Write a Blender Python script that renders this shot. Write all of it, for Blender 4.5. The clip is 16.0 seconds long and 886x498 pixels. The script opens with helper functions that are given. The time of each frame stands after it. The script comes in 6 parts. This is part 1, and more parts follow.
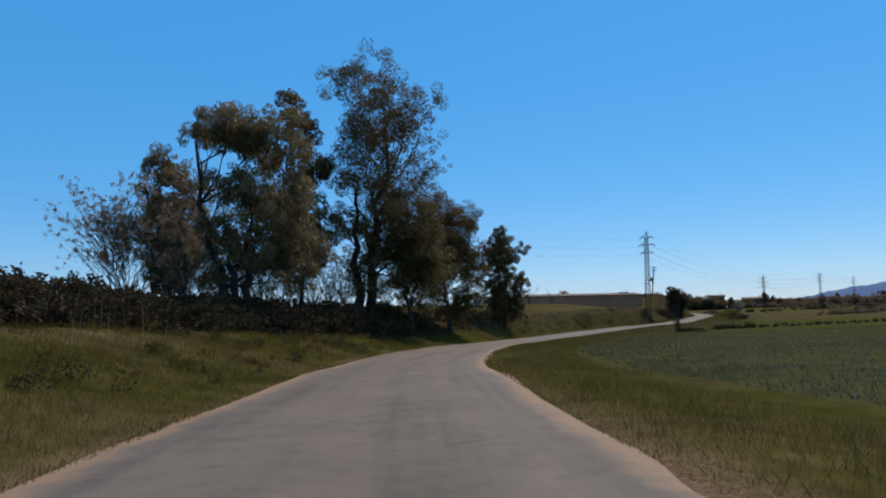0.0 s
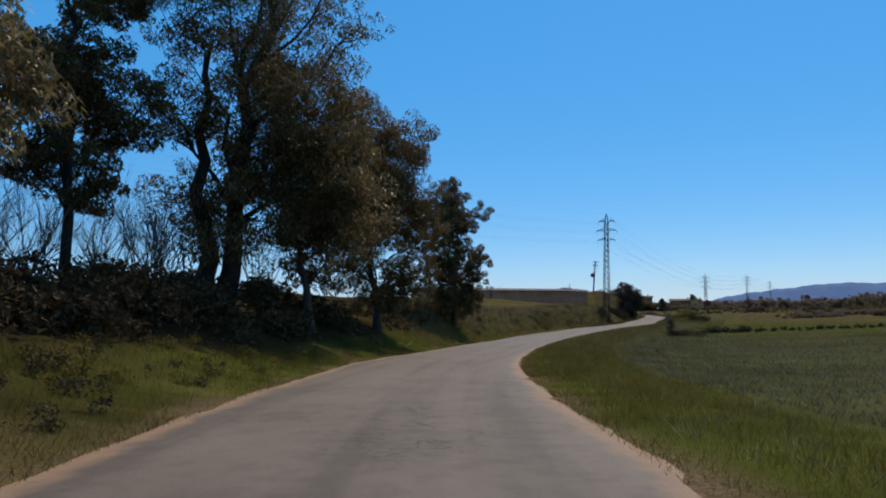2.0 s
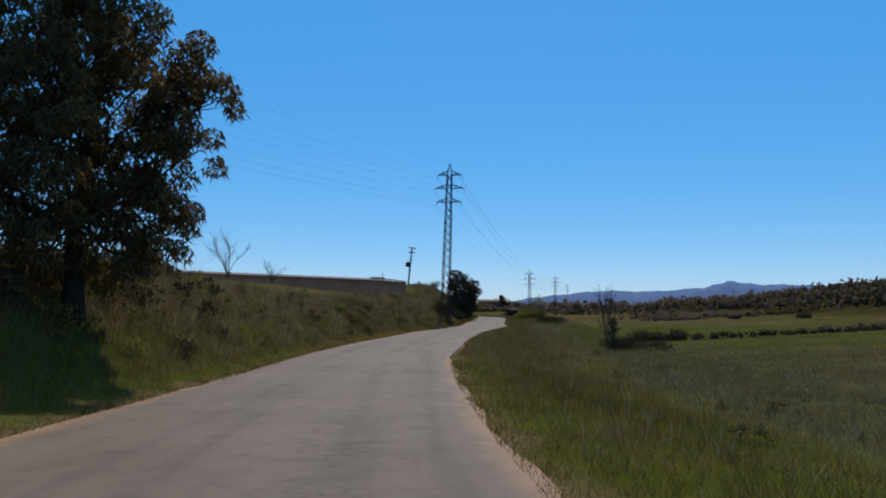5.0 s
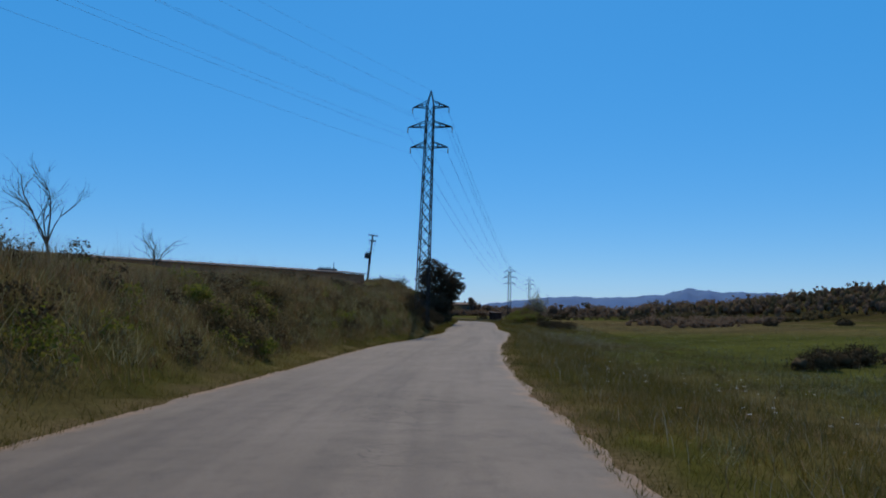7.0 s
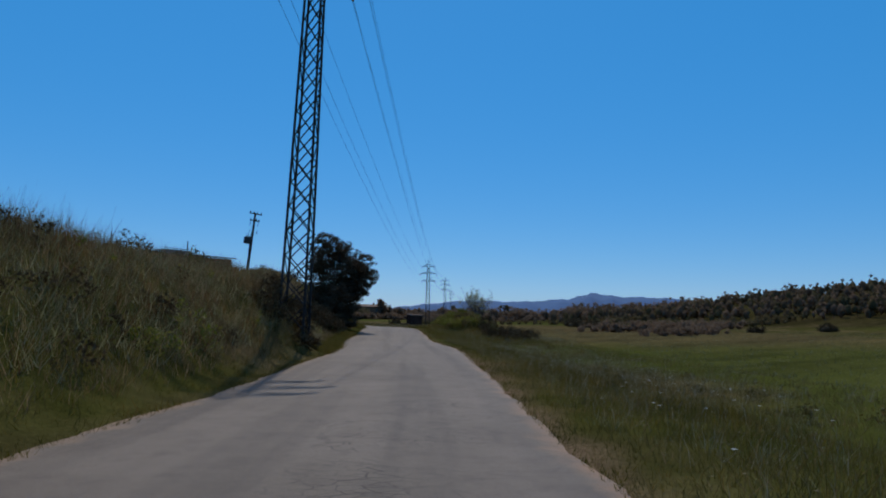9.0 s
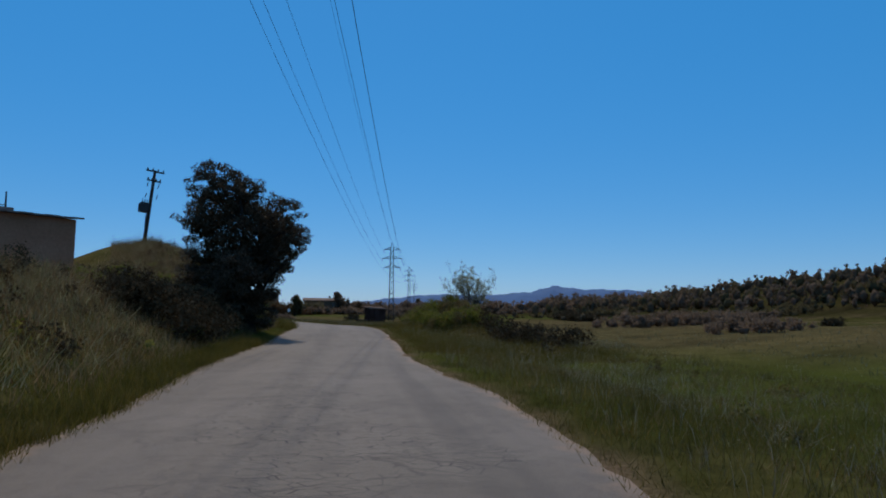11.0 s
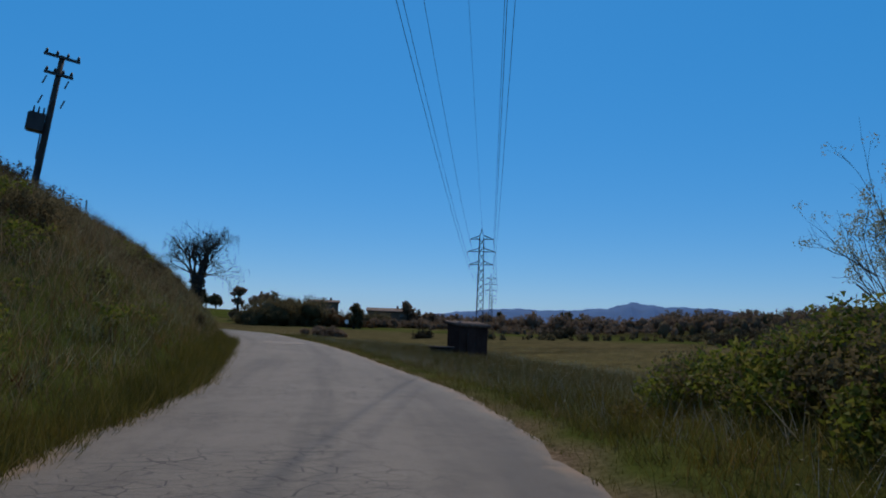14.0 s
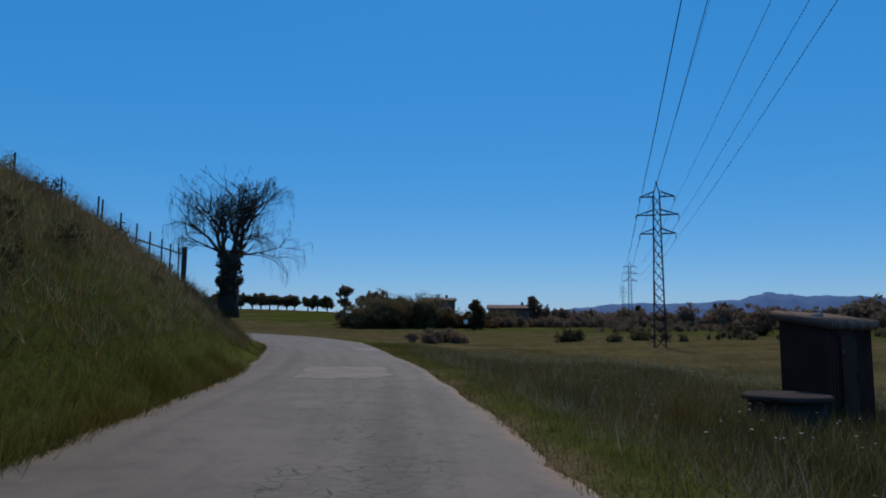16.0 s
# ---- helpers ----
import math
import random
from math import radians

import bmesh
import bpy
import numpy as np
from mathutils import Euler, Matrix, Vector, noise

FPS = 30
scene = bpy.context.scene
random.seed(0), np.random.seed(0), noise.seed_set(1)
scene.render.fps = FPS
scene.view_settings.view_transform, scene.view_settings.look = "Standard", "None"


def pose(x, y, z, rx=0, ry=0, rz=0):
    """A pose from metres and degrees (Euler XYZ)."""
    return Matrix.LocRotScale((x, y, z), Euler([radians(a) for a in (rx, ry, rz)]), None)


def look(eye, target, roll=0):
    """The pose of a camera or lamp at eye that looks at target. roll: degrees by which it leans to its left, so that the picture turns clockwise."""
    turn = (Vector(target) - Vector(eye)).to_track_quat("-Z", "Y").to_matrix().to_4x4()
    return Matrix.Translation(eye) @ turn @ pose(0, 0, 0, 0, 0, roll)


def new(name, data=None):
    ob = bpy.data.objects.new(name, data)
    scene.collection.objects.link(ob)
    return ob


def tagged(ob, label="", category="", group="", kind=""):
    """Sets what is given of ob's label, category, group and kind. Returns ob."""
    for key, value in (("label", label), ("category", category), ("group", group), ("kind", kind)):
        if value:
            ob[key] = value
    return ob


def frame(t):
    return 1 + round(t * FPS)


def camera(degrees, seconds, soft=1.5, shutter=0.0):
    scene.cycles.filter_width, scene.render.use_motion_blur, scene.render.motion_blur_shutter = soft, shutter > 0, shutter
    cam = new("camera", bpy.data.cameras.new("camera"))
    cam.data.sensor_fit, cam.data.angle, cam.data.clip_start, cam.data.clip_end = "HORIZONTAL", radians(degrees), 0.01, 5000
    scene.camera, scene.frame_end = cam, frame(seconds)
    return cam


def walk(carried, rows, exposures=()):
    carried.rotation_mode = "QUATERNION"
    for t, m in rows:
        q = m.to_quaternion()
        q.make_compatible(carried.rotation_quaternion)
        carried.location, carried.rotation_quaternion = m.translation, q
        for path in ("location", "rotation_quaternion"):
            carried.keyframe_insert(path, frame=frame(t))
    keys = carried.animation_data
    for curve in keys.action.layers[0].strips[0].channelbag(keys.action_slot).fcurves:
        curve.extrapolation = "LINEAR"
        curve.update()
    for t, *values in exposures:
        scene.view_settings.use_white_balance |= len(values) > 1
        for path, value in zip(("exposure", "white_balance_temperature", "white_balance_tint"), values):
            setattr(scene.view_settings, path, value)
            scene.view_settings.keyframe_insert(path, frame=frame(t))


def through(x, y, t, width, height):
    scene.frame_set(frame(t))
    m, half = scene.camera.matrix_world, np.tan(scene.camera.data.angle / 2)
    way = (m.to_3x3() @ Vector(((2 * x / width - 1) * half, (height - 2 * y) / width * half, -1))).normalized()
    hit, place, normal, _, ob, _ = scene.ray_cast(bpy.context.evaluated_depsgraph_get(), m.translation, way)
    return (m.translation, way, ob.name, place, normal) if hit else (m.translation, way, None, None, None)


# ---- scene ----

# The camera rides in a car: seconds, eye x y z, heading, tilt, roll.
cam = camera(64.9, 16.0, soft=1.9)
PATH = [
    (0.0, 0.000, -0.000, 1.250, 0.00, 5.41, 1.42),
    (0.5, -0.453, 6.470, 1.142, -0.81, 5.45, 0.67),
    (1.0, -0.744, 12.837, 1.023, -1.99, 5.28, 0.82),
    (1.5, -0.897, 19.044, 0.951, -4.60, 5.03, 0.04),
    (2.0, -0.637, 25.386, 0.794, -7.25, 5.15, 0.28),
    (2.5, 0.136, 31.794, 0.680, -9.98, 4.87, 1.04),
    (3.0, 1.134, 38.123, 0.544, -13.16, 4.29, 0.41),
    (3.5, 2.377, 44.429, 0.375, -16.19, 4.81, 1.46),
    (4.0, 3.923, 50.582, 0.261, -19.03, 4.51, 0.83),
    (4.5, 5.798, 56.499, 0.104, -22.00, 5.27, 0.06),
    (5.0, 7.794, 62.374, -0.007, -24.18, 5.33, -0.55),
    (5.5, 9.904, 68.204, -0.104, -25.44, 5.08, -0.48),
    (6.0, 12.136, 73.966, -0.186, -26.16, 5.21, -0.61),
    (6.5, 14.474, 79.649, -0.236, -26.71, 5.50, -0.80),
    (7.0, 16.938, 85.226, -0.246, -27.44, 5.76, -1.05),
    (7.5, 19.610, 90.643, -0.229, -28.73, 5.91, -1.71),
    (8.0, 22.352, 95.945, -0.203, -30.93, 6.08, -1.81),
    (8.5, 25.227, 101.031, -0.193, -33.06, 6.11, -1.16),
    (9.0, 28.166, 105.935, -0.141, -34.99, 6.20, -1.13),
    (9.5, 31.233, 110.648, -0.074, -36.44, 6.10, -1.26),
    (10.0, 34.215, 115.174, -0.082, -37.31, 6.36, -1.48),
    (10.5, 36.978, 119.527, -0.047, -37.87, 5.94, -0.64),
    (11.0, 39.625, 123.752, -0.042, -38.15, 5.78, -0.41),
    (11.5, 42.248, 127.890, -0.027, -38.14, 6.00, -0.29),
    (12.0, 44.770, 132.092, 0.024, -37.85, 6.41, -0.23),
    (12.5, 47.119, 136.498, 0.116, -37.31, 6.83, -0.54),
    (13.0, 49.873, 140.882, 0.242, -36.51, 6.92, -0.28),
    (13.5, 52.703, 145.336, 0.376, -35.04, 6.86, -0.06),
    (14.0, 55.220, 149.978, 0.544, -32.36, 6.78, -1.96),
    (14.5, 57.569, 154.650, 0.691, -29.25, 6.41, -1.75),
    (15.0, 59.699, 159.439, 0.776, -26.41, 6.33, -1.87),
    (15.5, 61.554, 164.086, 0.786, -24.26, 6.71, -0.95),
    (16.0, 63.357, 168.409, 0.768, -22.79, 6.48, -0.43),
]
walk(cam, [(t, pose(x, y, z, 90 + pitch, roll, yaw)) for t, x, y, z, yaw, pitch, roll in PATH],
     exposures=[(0.0, -0.42, 7150, 16), (5.0, -0.48, 7050, 16), (7.5, -0.71, 6500, 14), (9.0, -0.85, 6400, 14), (12.5, -0.92, 6500, 14), (16.0, -0.95, 6250, 14)])

# ---- sky and sun ----
SUN_BEARING, SUN_HEIGHT = 28.9, 52.0
world = bpy.data.worlds.new("sky")
scene.world = world
world.use_nodes = True
wn = world.node_tree.nodes
sky = wn.new("ShaderNodeTexSky")
sky.sky_type = "NISHITA"
sky.sun_disc = False
sky.sun_elevation, sky.sun_rotation = radians(SUN_HEIGHT), radians(SUN_BEARING)
sky.air_density, sky.dust_density, sky.ozone_density = 1.0, 0.1, 4.0
wn["Background"].inputs["Strength"].default_value = 0.20
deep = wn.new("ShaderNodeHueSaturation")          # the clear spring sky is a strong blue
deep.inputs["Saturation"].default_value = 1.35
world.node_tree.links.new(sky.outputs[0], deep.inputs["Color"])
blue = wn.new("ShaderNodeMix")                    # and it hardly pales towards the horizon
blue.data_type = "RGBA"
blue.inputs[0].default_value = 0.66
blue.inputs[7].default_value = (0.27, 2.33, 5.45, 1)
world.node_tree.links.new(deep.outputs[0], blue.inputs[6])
high = wn.new("ShaderNodeSeparateXYZ")            # added: the upper sky is paled with elevation, to make shade less blue
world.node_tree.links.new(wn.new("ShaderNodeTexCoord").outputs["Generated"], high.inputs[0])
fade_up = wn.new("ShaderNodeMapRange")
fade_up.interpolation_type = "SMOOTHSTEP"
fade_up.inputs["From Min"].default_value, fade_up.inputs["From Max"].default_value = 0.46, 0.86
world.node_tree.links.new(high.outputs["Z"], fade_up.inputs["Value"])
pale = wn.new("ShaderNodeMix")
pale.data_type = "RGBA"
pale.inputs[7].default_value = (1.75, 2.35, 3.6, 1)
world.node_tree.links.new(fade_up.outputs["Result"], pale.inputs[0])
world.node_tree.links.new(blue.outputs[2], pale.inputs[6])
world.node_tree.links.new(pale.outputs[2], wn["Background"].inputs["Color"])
sun_data = bpy.data.lights.new("sun", "SUN")
sun_data.energy, sun_data.angle, sun_data.color = 4.1, radians(0.8), (1.0, 0.87, 0.68)
sun_ob = new("sun", sun_data)
sb, se = radians(SUN_BEARING), radians(SUN_HEIGHT)
sun_ob.matrix_world = look((200 * math.sin(sb) * math.cos(se), 200 * math.cos(sb) * math.cos(se), 200 * math.sin(se)), (0, 0, 0))


# ---- materials ----
def nodes_of(name):
    m = bpy.data.materials.new(name)
    m.use_nodes = True
    return m, m.node_tree.nodes, m.node_tree.links, m.node_tree.nodes["Principled BSDF"]


def ramp(n, l, source, stops):
    r = n.new("ShaderNodeValToRGB")
    while len(r.color_ramp.elements) < len(stops):
        r.color_ramp.elements.new(0.5)
    for e, (p, c) in zip(r.color_ramp.elements, stops):
        e.position, e.color = p, (*c, 1) if len(c) == 3 else c
    l.new(source, r.inputs[0])
    return r.outputs[0]


def noise_of(n, l, scale, detail=4, rough=0.6, where=None):
    t = n.new("ShaderNodeTexNoise")
    t.inputs["Scale"].default_value, t.inputs["Detail"].default_value, t.inputs["Roughness"].default_value = scale, detail, rough
    if where is None:
        where = n.new("ShaderNodeNewGeometry").outputs["Position"]
    l.new(where, t.inputs["Vector"])
    return t.outputs["Fac"]


def mixed(n, l, fac, a, b, kind="MIX"):
    m = n.new("ShaderNodeMix")
    m.data_type, m.blend_type = "RGBA", kind
    for socket, value in ((m.inputs[0], fac), (m.inputs[6], a), (m.inputs[7], b)):
        if isinstance(value, (int, float)):
            socket.default_value = value
        elif isinstance(value, tuple):
            socket.default_value = (*value, 1)
        else:
            l.new(value, socket)
    return m.outputs[2]


def bumped(n, l, height, bsdf, strength=0.4, distance=0.02):
    b = n.new("ShaderNodeBump")
    b.inputs["Strength"].default_value, b.inputs["Distance"].default_value = strength, distance
    l.new(height, b.inputs["Height"])
    l.new(b.outputs[0], bsdf.inputs["Normal"])


def surface(name, dark, light, coarse=1.5, fine=25.0, rough=0.85, metal=0.0, bump=0.3, distance=0.01, spec=0.5):
    """A plain surface that varies at two scales."""
    m, n, l, b = nodes_of(name)
    wide = noise_of(n, l, coarse)
    grain = noise_of(n, l, fine, 5)
    body = ramp(n, l, wide, [(0.3, dark), (0.7, light)])
    shade = ramp(n, l, grain, [(0.25, (0.7, 0.7, 0.7)), (0.75, (1.0, 1.0, 1.0))])
    l.new(mixed(n, l, 0.8, body, shade, "MULTIPLY"), b.inputs["Base Color"])
    b.inputs["Roughness"].default_value, b.inputs["Metallic"].default_value = rough, metal
    b.inputs["Specular IOR Level"].default_value = spec
    bumped(n, l, grain, b, bump, distance)
    return m


def leafy(name, colours, rough=0.5, through=0.25, spec=0.4, patchy=0.0):
    """Leaves or blades, each of its own tint."""
    m, n, l, b = nodes_of(name)
    g = n.new("ShaderNodeNewGeometry")
    c = ramp(n, l, g.outputs["Random Per Island"], [(i / max(1, len(colours) - 1), k) for i, k in enumerate(colours)])
    patch = ramp(n, l, noise_of(n, l, 0.35, 3), [(0.3, (0.75, 0.75, 0.75)), (0.7, (1.0, 1.0, 1.0))])
    c = mixed(n, l, 1.0, c, patch, "MULTIPLY")
    if patchy:
        dry = ramp(n, l, noise_of(n, l, 0.55, 5, 0.7), [(0.36, (0.55, 0.60, 0.50)), (0.5, (1.0, 1.0, 1.0)), (0.66, (1.0, 0.82, 0.62))])
        c = mixed(n, l, patchy, c, dry, "MULTIPLY")
    l.new(c, b.inputs["Base Color"])
    b.inputs["Roughness"].default_value = rough
    b.inputs["Specular IOR Level"].default_value = spec
    t = n.new("ShaderNodeBsdfTranslucent")
    l.new(c, t.inputs["Color"])
    s = n.new("ShaderNodeMixShader")
    s.inputs[0].default_value = through
    l.new(b.outputs[0], s.inputs[1])
    l.new(t.outputs[0], s.inputs[2])
    l.new(s.outputs[0], n["Material Output"].inputs["Surface"])
    return m


def ground_material():
    m, n, l, b = nodes_of("ground")
    zone = n.new("ShaderNodeAttribute")
    zone.attribute_name = "zone"
    sep = n.new("ShaderNodeSeparateColor")
    l.new(zone.outputs["Color"], sep.inputs[0])
    wide, mid, fine = noise_of(n, l, 0.12), noise_of(n, l, 1.1), noise_of(n, l, 14.0, 6)
    grass = ramp(n, l, mid, [(0.25, (0.040, 0.044, 0.012)), (0.55, (0.070, 0.074, 0.020)), (0.8, (0.105, 0.096, 0.036))])
    dry = ramp(n, l, mid, [(0.25, (0.078, 0.063, 0.031)), (0.7, (0.165, 0.133, 0.070))])
    crop = ramp(n, l, mid, [(0.25, (0.060, 0.065, 0.028)), (0.75, (0.105, 0.112, 0.052))])
    worn = ramp(n, l, noise_of(n, l, 0.09, 5, 0.7), [(0.44, (0, 0, 0)), (0.62, (0.517, 0.578, 0.652))])
    crop = mixed(n, l, worn, crop, ramp(n, l, mid, [(0.3, (0.066, 0.054, 0.03)), (0.75, (0.11, 0.094, 0.054))]))
    soil = ramp(n, l, fine, [(0.3, (0.131, 0.089, 0.054)), (0.7, (0.228, 0.166, 0.113))])
    c = mixed(n, l, ramp(n, l, wide, [(0.42, (0, 0, 0)), (0.62, (1, 1, 1))]), grass, dry)
    plots = ramp(n, l, noise_of(n, l, 0.021, 2, 0.4), [(0.44, (0, 0, 0)), (0.5, (1, 1, 1))])
    c = mixed(n, l, plots, c, ramp(n, l, mid, [(0.25, (0.060, 0.078, 0.016)), (0.8, (0.095, 0.110, 0.028))]))
    c = mixed(n, l, sep.outputs[0], c, crop)
    c = mixed(n, l, sep.outputs[2], c, dry)
    # alpha: darker floor of the ridge wood and shade below roadside trees
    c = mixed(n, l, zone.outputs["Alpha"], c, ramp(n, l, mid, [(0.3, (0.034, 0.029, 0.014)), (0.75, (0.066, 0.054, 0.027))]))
    # old drill rows and mown strips, running with the field boundaries
    place = n.new("ShaderNodeTexCoord").outputs["Object"]
    rows_ = n.new("ShaderNodeVectorMath")
    rows_.operation = "MULTIPLY"
    rows_.inputs[1].default_value = (0.028, 0.24, 0.0)
    l.new(place, rows_.inputs[0])
    strips = noise_of(n, l, 1.0, 5, 0.68, rows_.outputs[0])
    c = mixed(n, l, 0.85, c, ramp(n, l, strips, [(0.34, (0.50, 0.50, 0.50)), (0.47, (0.92, 0.90, 0.88)), (0.60, (1.12, 1.10, 1.0)), (0.72, (1.5, 1.36, 1.2))]), "MULTIPLY")
    c = mixed(n, l, sep.outputs[1], c, soil)
    c = mixed(n, l, 0.7, c, ramp(n, l, fine, [(0.3, (0.5, 0.5, 0.5)), (0.7, (1.0, 1.0, 1.0))]), "MULTIPLY")
    l.new(c, b.inputs["Base Color"])
    b.inputs["Roughness"].default_value = 1.0
    b.inputs["Specular IOR Level"].default_value = 0.0
    bumped(n, l, fine, b, 0.6, 0.05)
    return m


def road_material():
    m, n, l, b = nodes_of("worn_asphalt")
    uv = n.new("ShaderNodeUVMap").outputs[0]
    sep = n.new("ShaderNodeSeparateXYZ")
    l.new(uv, sep.inputs[0])
    grain = noise_of(n, l, 60.0, 6)
    wide = noise_of(n, l, 0.5, 4)
    stretch = n.new("ShaderNodeVectorMath")
    stretch.operation = "MULTIPLY"
    stretch.inputs[1].default_value = (1.3, 0.045, 1.0)
    l.new(uv, stretch.inputs[0])
    streak = noise_of(n, l, 1.0, 3, 0.55, stretch.outputs[0])
    c = ramp(n, l, wide, [(0.3, (0.141, 0.12, 0.097)), (0.7, (0.186, 0.16, 0.132))])
    c = mixed(n, l, 0.85, c, ramp(n, l, streak, [(0.34, (0.58, 0.58, 0.60)), (0.5, (0.9, 0.9, 0.9)), (0.64, (1.0, 1.0, 1.0))]), "MULTIPLY")
    c = mixed(n, l, 0.55, c, ramp(n, l, grain, [(0.3, (0.55, 0.55, 0.55)), (0.7, (1.0, 1.0, 1.0))]), "MULTIPLY")
    chips = noise_of(n, l, 210.0, 2, 0.5)
    c = mixed(n, l, 0.7, c, ramp(n, l, chips, [(0.36, (0.5, 0.5, 0.5)), (0.5, (1.0, 1.0, 1.0)), (0.66, (1.35, 1.32, 1.28))]), "MULTIPLY")
    blots = ramp(n, l, noise_of(n, l, 2.2, 5, 0.7), [(0.36, (0.80, 0.80, 0.81)), (0.52, (1.0, 1.0, 1.0))])
    c = mixed(n, l, 1.0, c, blots, "MULTIPLY")
    # broken surface: small plates in patches, and longer cracks that cross the lane
    warp = n.new("ShaderNodeTexNoise")
    warp.inputs["Scale"].default_value = 1.8
    warp.inputs["Detail"].default_value = 5.0
    l.new(uv, warp.inputs["Vector"])

    def crackle(stretch_by, scale, width, amount):
        bent = n.new("ShaderNodeVectorMath")
        bent.operation = "MULTIPLY_ADD"
        bent.inputs[1].default_value = (amount, amount, 0.0)
        l.new(warp.outputs["Color"], bent.inputs[0])
        l.new(uv, bent.inputs[2])
        sized = n.new("ShaderNodeVectorMath")
        sized.operation = "MULTIPLY"
        sized.inputs[1].default_value = (*stretch_by, 0.0)
        l.new(bent.outputs[0], sized.inputs[0])
        vor = n.new("ShaderNodeTexVoronoi")
        vor.feature = "DISTANCE_TO_EDGE"
        vor.inputs["Scale"].default_value = scale
        l.new(sized.outputs[0], vor.inputs["Vector"])
        return ramp(n, l, vor.outputs["Distance"], [(width * 0.35, (1, 1, 1)), (width, (0, 0, 0))])

    line = crackle((0.8, 1.3), 5.2, 0.038, 0.18)
    cross = crackle((0.22, 0.8), 1.0, 0.010, 0.5)
    lie = n.new("ShaderNodeMath")               # the strip between the wheels is the most broken
    lie.operation = "ADD"
    lie.inputs[1].default_value = 0.45
    l.new(sep.outputs[0], lie.inputs[0])
    away = n.new("ShaderNodeMath")
    away.operation = "ABSOLUTE"
    l.new(lie.outputs[0], away.inputs[0])
    tilt = n.new("ShaderNodeMath")
    tilt.operation = "MULTIPLY_ADD"
    tilt.inputs[1].default_value = -0.075
    l.new(away.outputs[0], tilt.inputs[0])
    l.new(noise_of(n, l, 0.19, 4, 0.65, uv), tilt.inputs[2])
    worse = n.new("ShaderNodeMath")             # and the lane is worse further along
    worse.operation = "MULTIPLY_ADD"
    worse.inputs[1].default_value = 0.0006
    l.new(sep.outputs[1], worse.inputs[0])
    l.new(tilt.outputs[0], worse.inputs[2])
    where = ramp(n, l, worse.outputs[0], [(0.49, (0, 0, 0)), (0.58, (1, 1, 1))])
    fade = ramp(n, l, noise_of(n, l, 1.3, 4, 0.7, uv), [(0.36, (0, 0, 0)), (0.52, (1, 1, 1))])
    crack = mixed(n, l, 1.0, line, mixed(n, l, 1.0, where, fade, "MULTIPLY"), "MULTIPLY")
    rare = ramp(n, l, worse.outputs[0], [(0.46, (0, 0, 0)), (0.56, (0.552, 0.616, 0.696))])
    crack = mixed(n, l, 1.0, crack, mixed(n, l, 1.0, cross, mixed(n, l, 1.0, fade, rare, "MULTIPLY"), "MULTIPLY"), "LIGHTEN")
    c = mixed(n, l, mixed(n, l, 1.0, crack, (0.95, 0.95, 0.95), "MULTIPLY"), c, (0.022, 0.019, 0.017))
    # sand washed on to the edges
    edge = n.new("ShaderNodeAttribute")
    edge.attribute_name = "edge"
    add = n.new("ShaderNodeMath")
    add.operation = "MULTIPLY_ADD"
    add.inputs[1].default_value, add.inputs[2].default_value = 0.9, -0.45
    l.new(noise_of(n, l, 1.7, 6, 0.7), add.inputs[0])
    both = n.new("ShaderNodeMath")
    both.operation = "ADD"
    l.new(edge.outputs["Fac"], both.inputs[0])
    l.new(add.outputs[0], both.inputs[1])
    sand = ramp(n, l, both.outputs[0], [(0.50, (0, 0, 0)), (0.84, (1, 1, 1))])
    c = mixed(n, l, sand, c, ramp(n, l, grain, [(0.3, (0.2, 0.127, 0.074)), (0.7, (0.304, 0.208, 0.135))]))
    l.new(c, b.inputs["Base Color"])
    b.inputs["Roughness"].default_value = 0.75
    b.inputs["Specular IOR Level"].default_value = 0.35
    bumped(n, l, mixed(n, l, crack, grain, (0., 0., 0.)), b, 0.35, 0.012)
    return m


GROUND, ROAD = ground_material(), road_material()
GRASS = leafy("verge_grass", [(0.061, 0.061, 0.010), (0.104, 0.098, 0.018), (0.148, 0.129, 0.030), (0.195, 0.158, 0.065)], rough=0.7, through=0.5, spec=0.12, patchy=0.9)
CROP = leafy("crop_leaf", [(0.055, 0.068, 0.03), (0.093, 0.109, 0.054), (0.131, 0.142, 0.078), (0.207, 0.231, 0.174)], rough=0.55, through=0.4, spec=0.25, patchy=0.5)
BANK = leafy("bank_grass", [(0.094, 0.075, 0.034), (0.155, 0.122, 0.062), (0.224, 0.174, 0.098), (0.315, 0.246, 0.160)], rough=0.75, through=0.5, spec=0.1, patchy=0.9)
VERGE = leafy("rough_verge_grass", [(0.059, 0.056, 0.014), (0.1, 0.094, 0.028), (0.148, 0.129, 0.052), (0.228, 0.185, 0.1)], rough=0.75, through=0.45, spec=0.1, patchy=0.9)
HERB = leafy("pale_herb", [(0.127, 0.137, 0.060), (0.214, 0.222, 0.115), (0.342, 0.345, 0.220)], rough=0.6, through=0.5, spec=0.2, patchy=0.6)
EMBER = leafy("rusty_herb", [(0.083, 0.042, 0.017), (0.138, 0.065, 0.026), (0.117, 0.085, 0.044)], rough=0.8, through=0.35, spec=0.1)
STRAW = leafy("dry_heads", [(0.207, 0.185, 0.122), (0.317, 0.308, 0.244)], rough=0.7, through=0.35, spec=0.15)
EUCA = leafy("eucalyptus_leaf", [(0.070, 0.052, 0.021), (0.125, 0.093, 0.038), (0.205, 0.155, 0.070)], rough=0.55, through=0.5, spec=0.25)
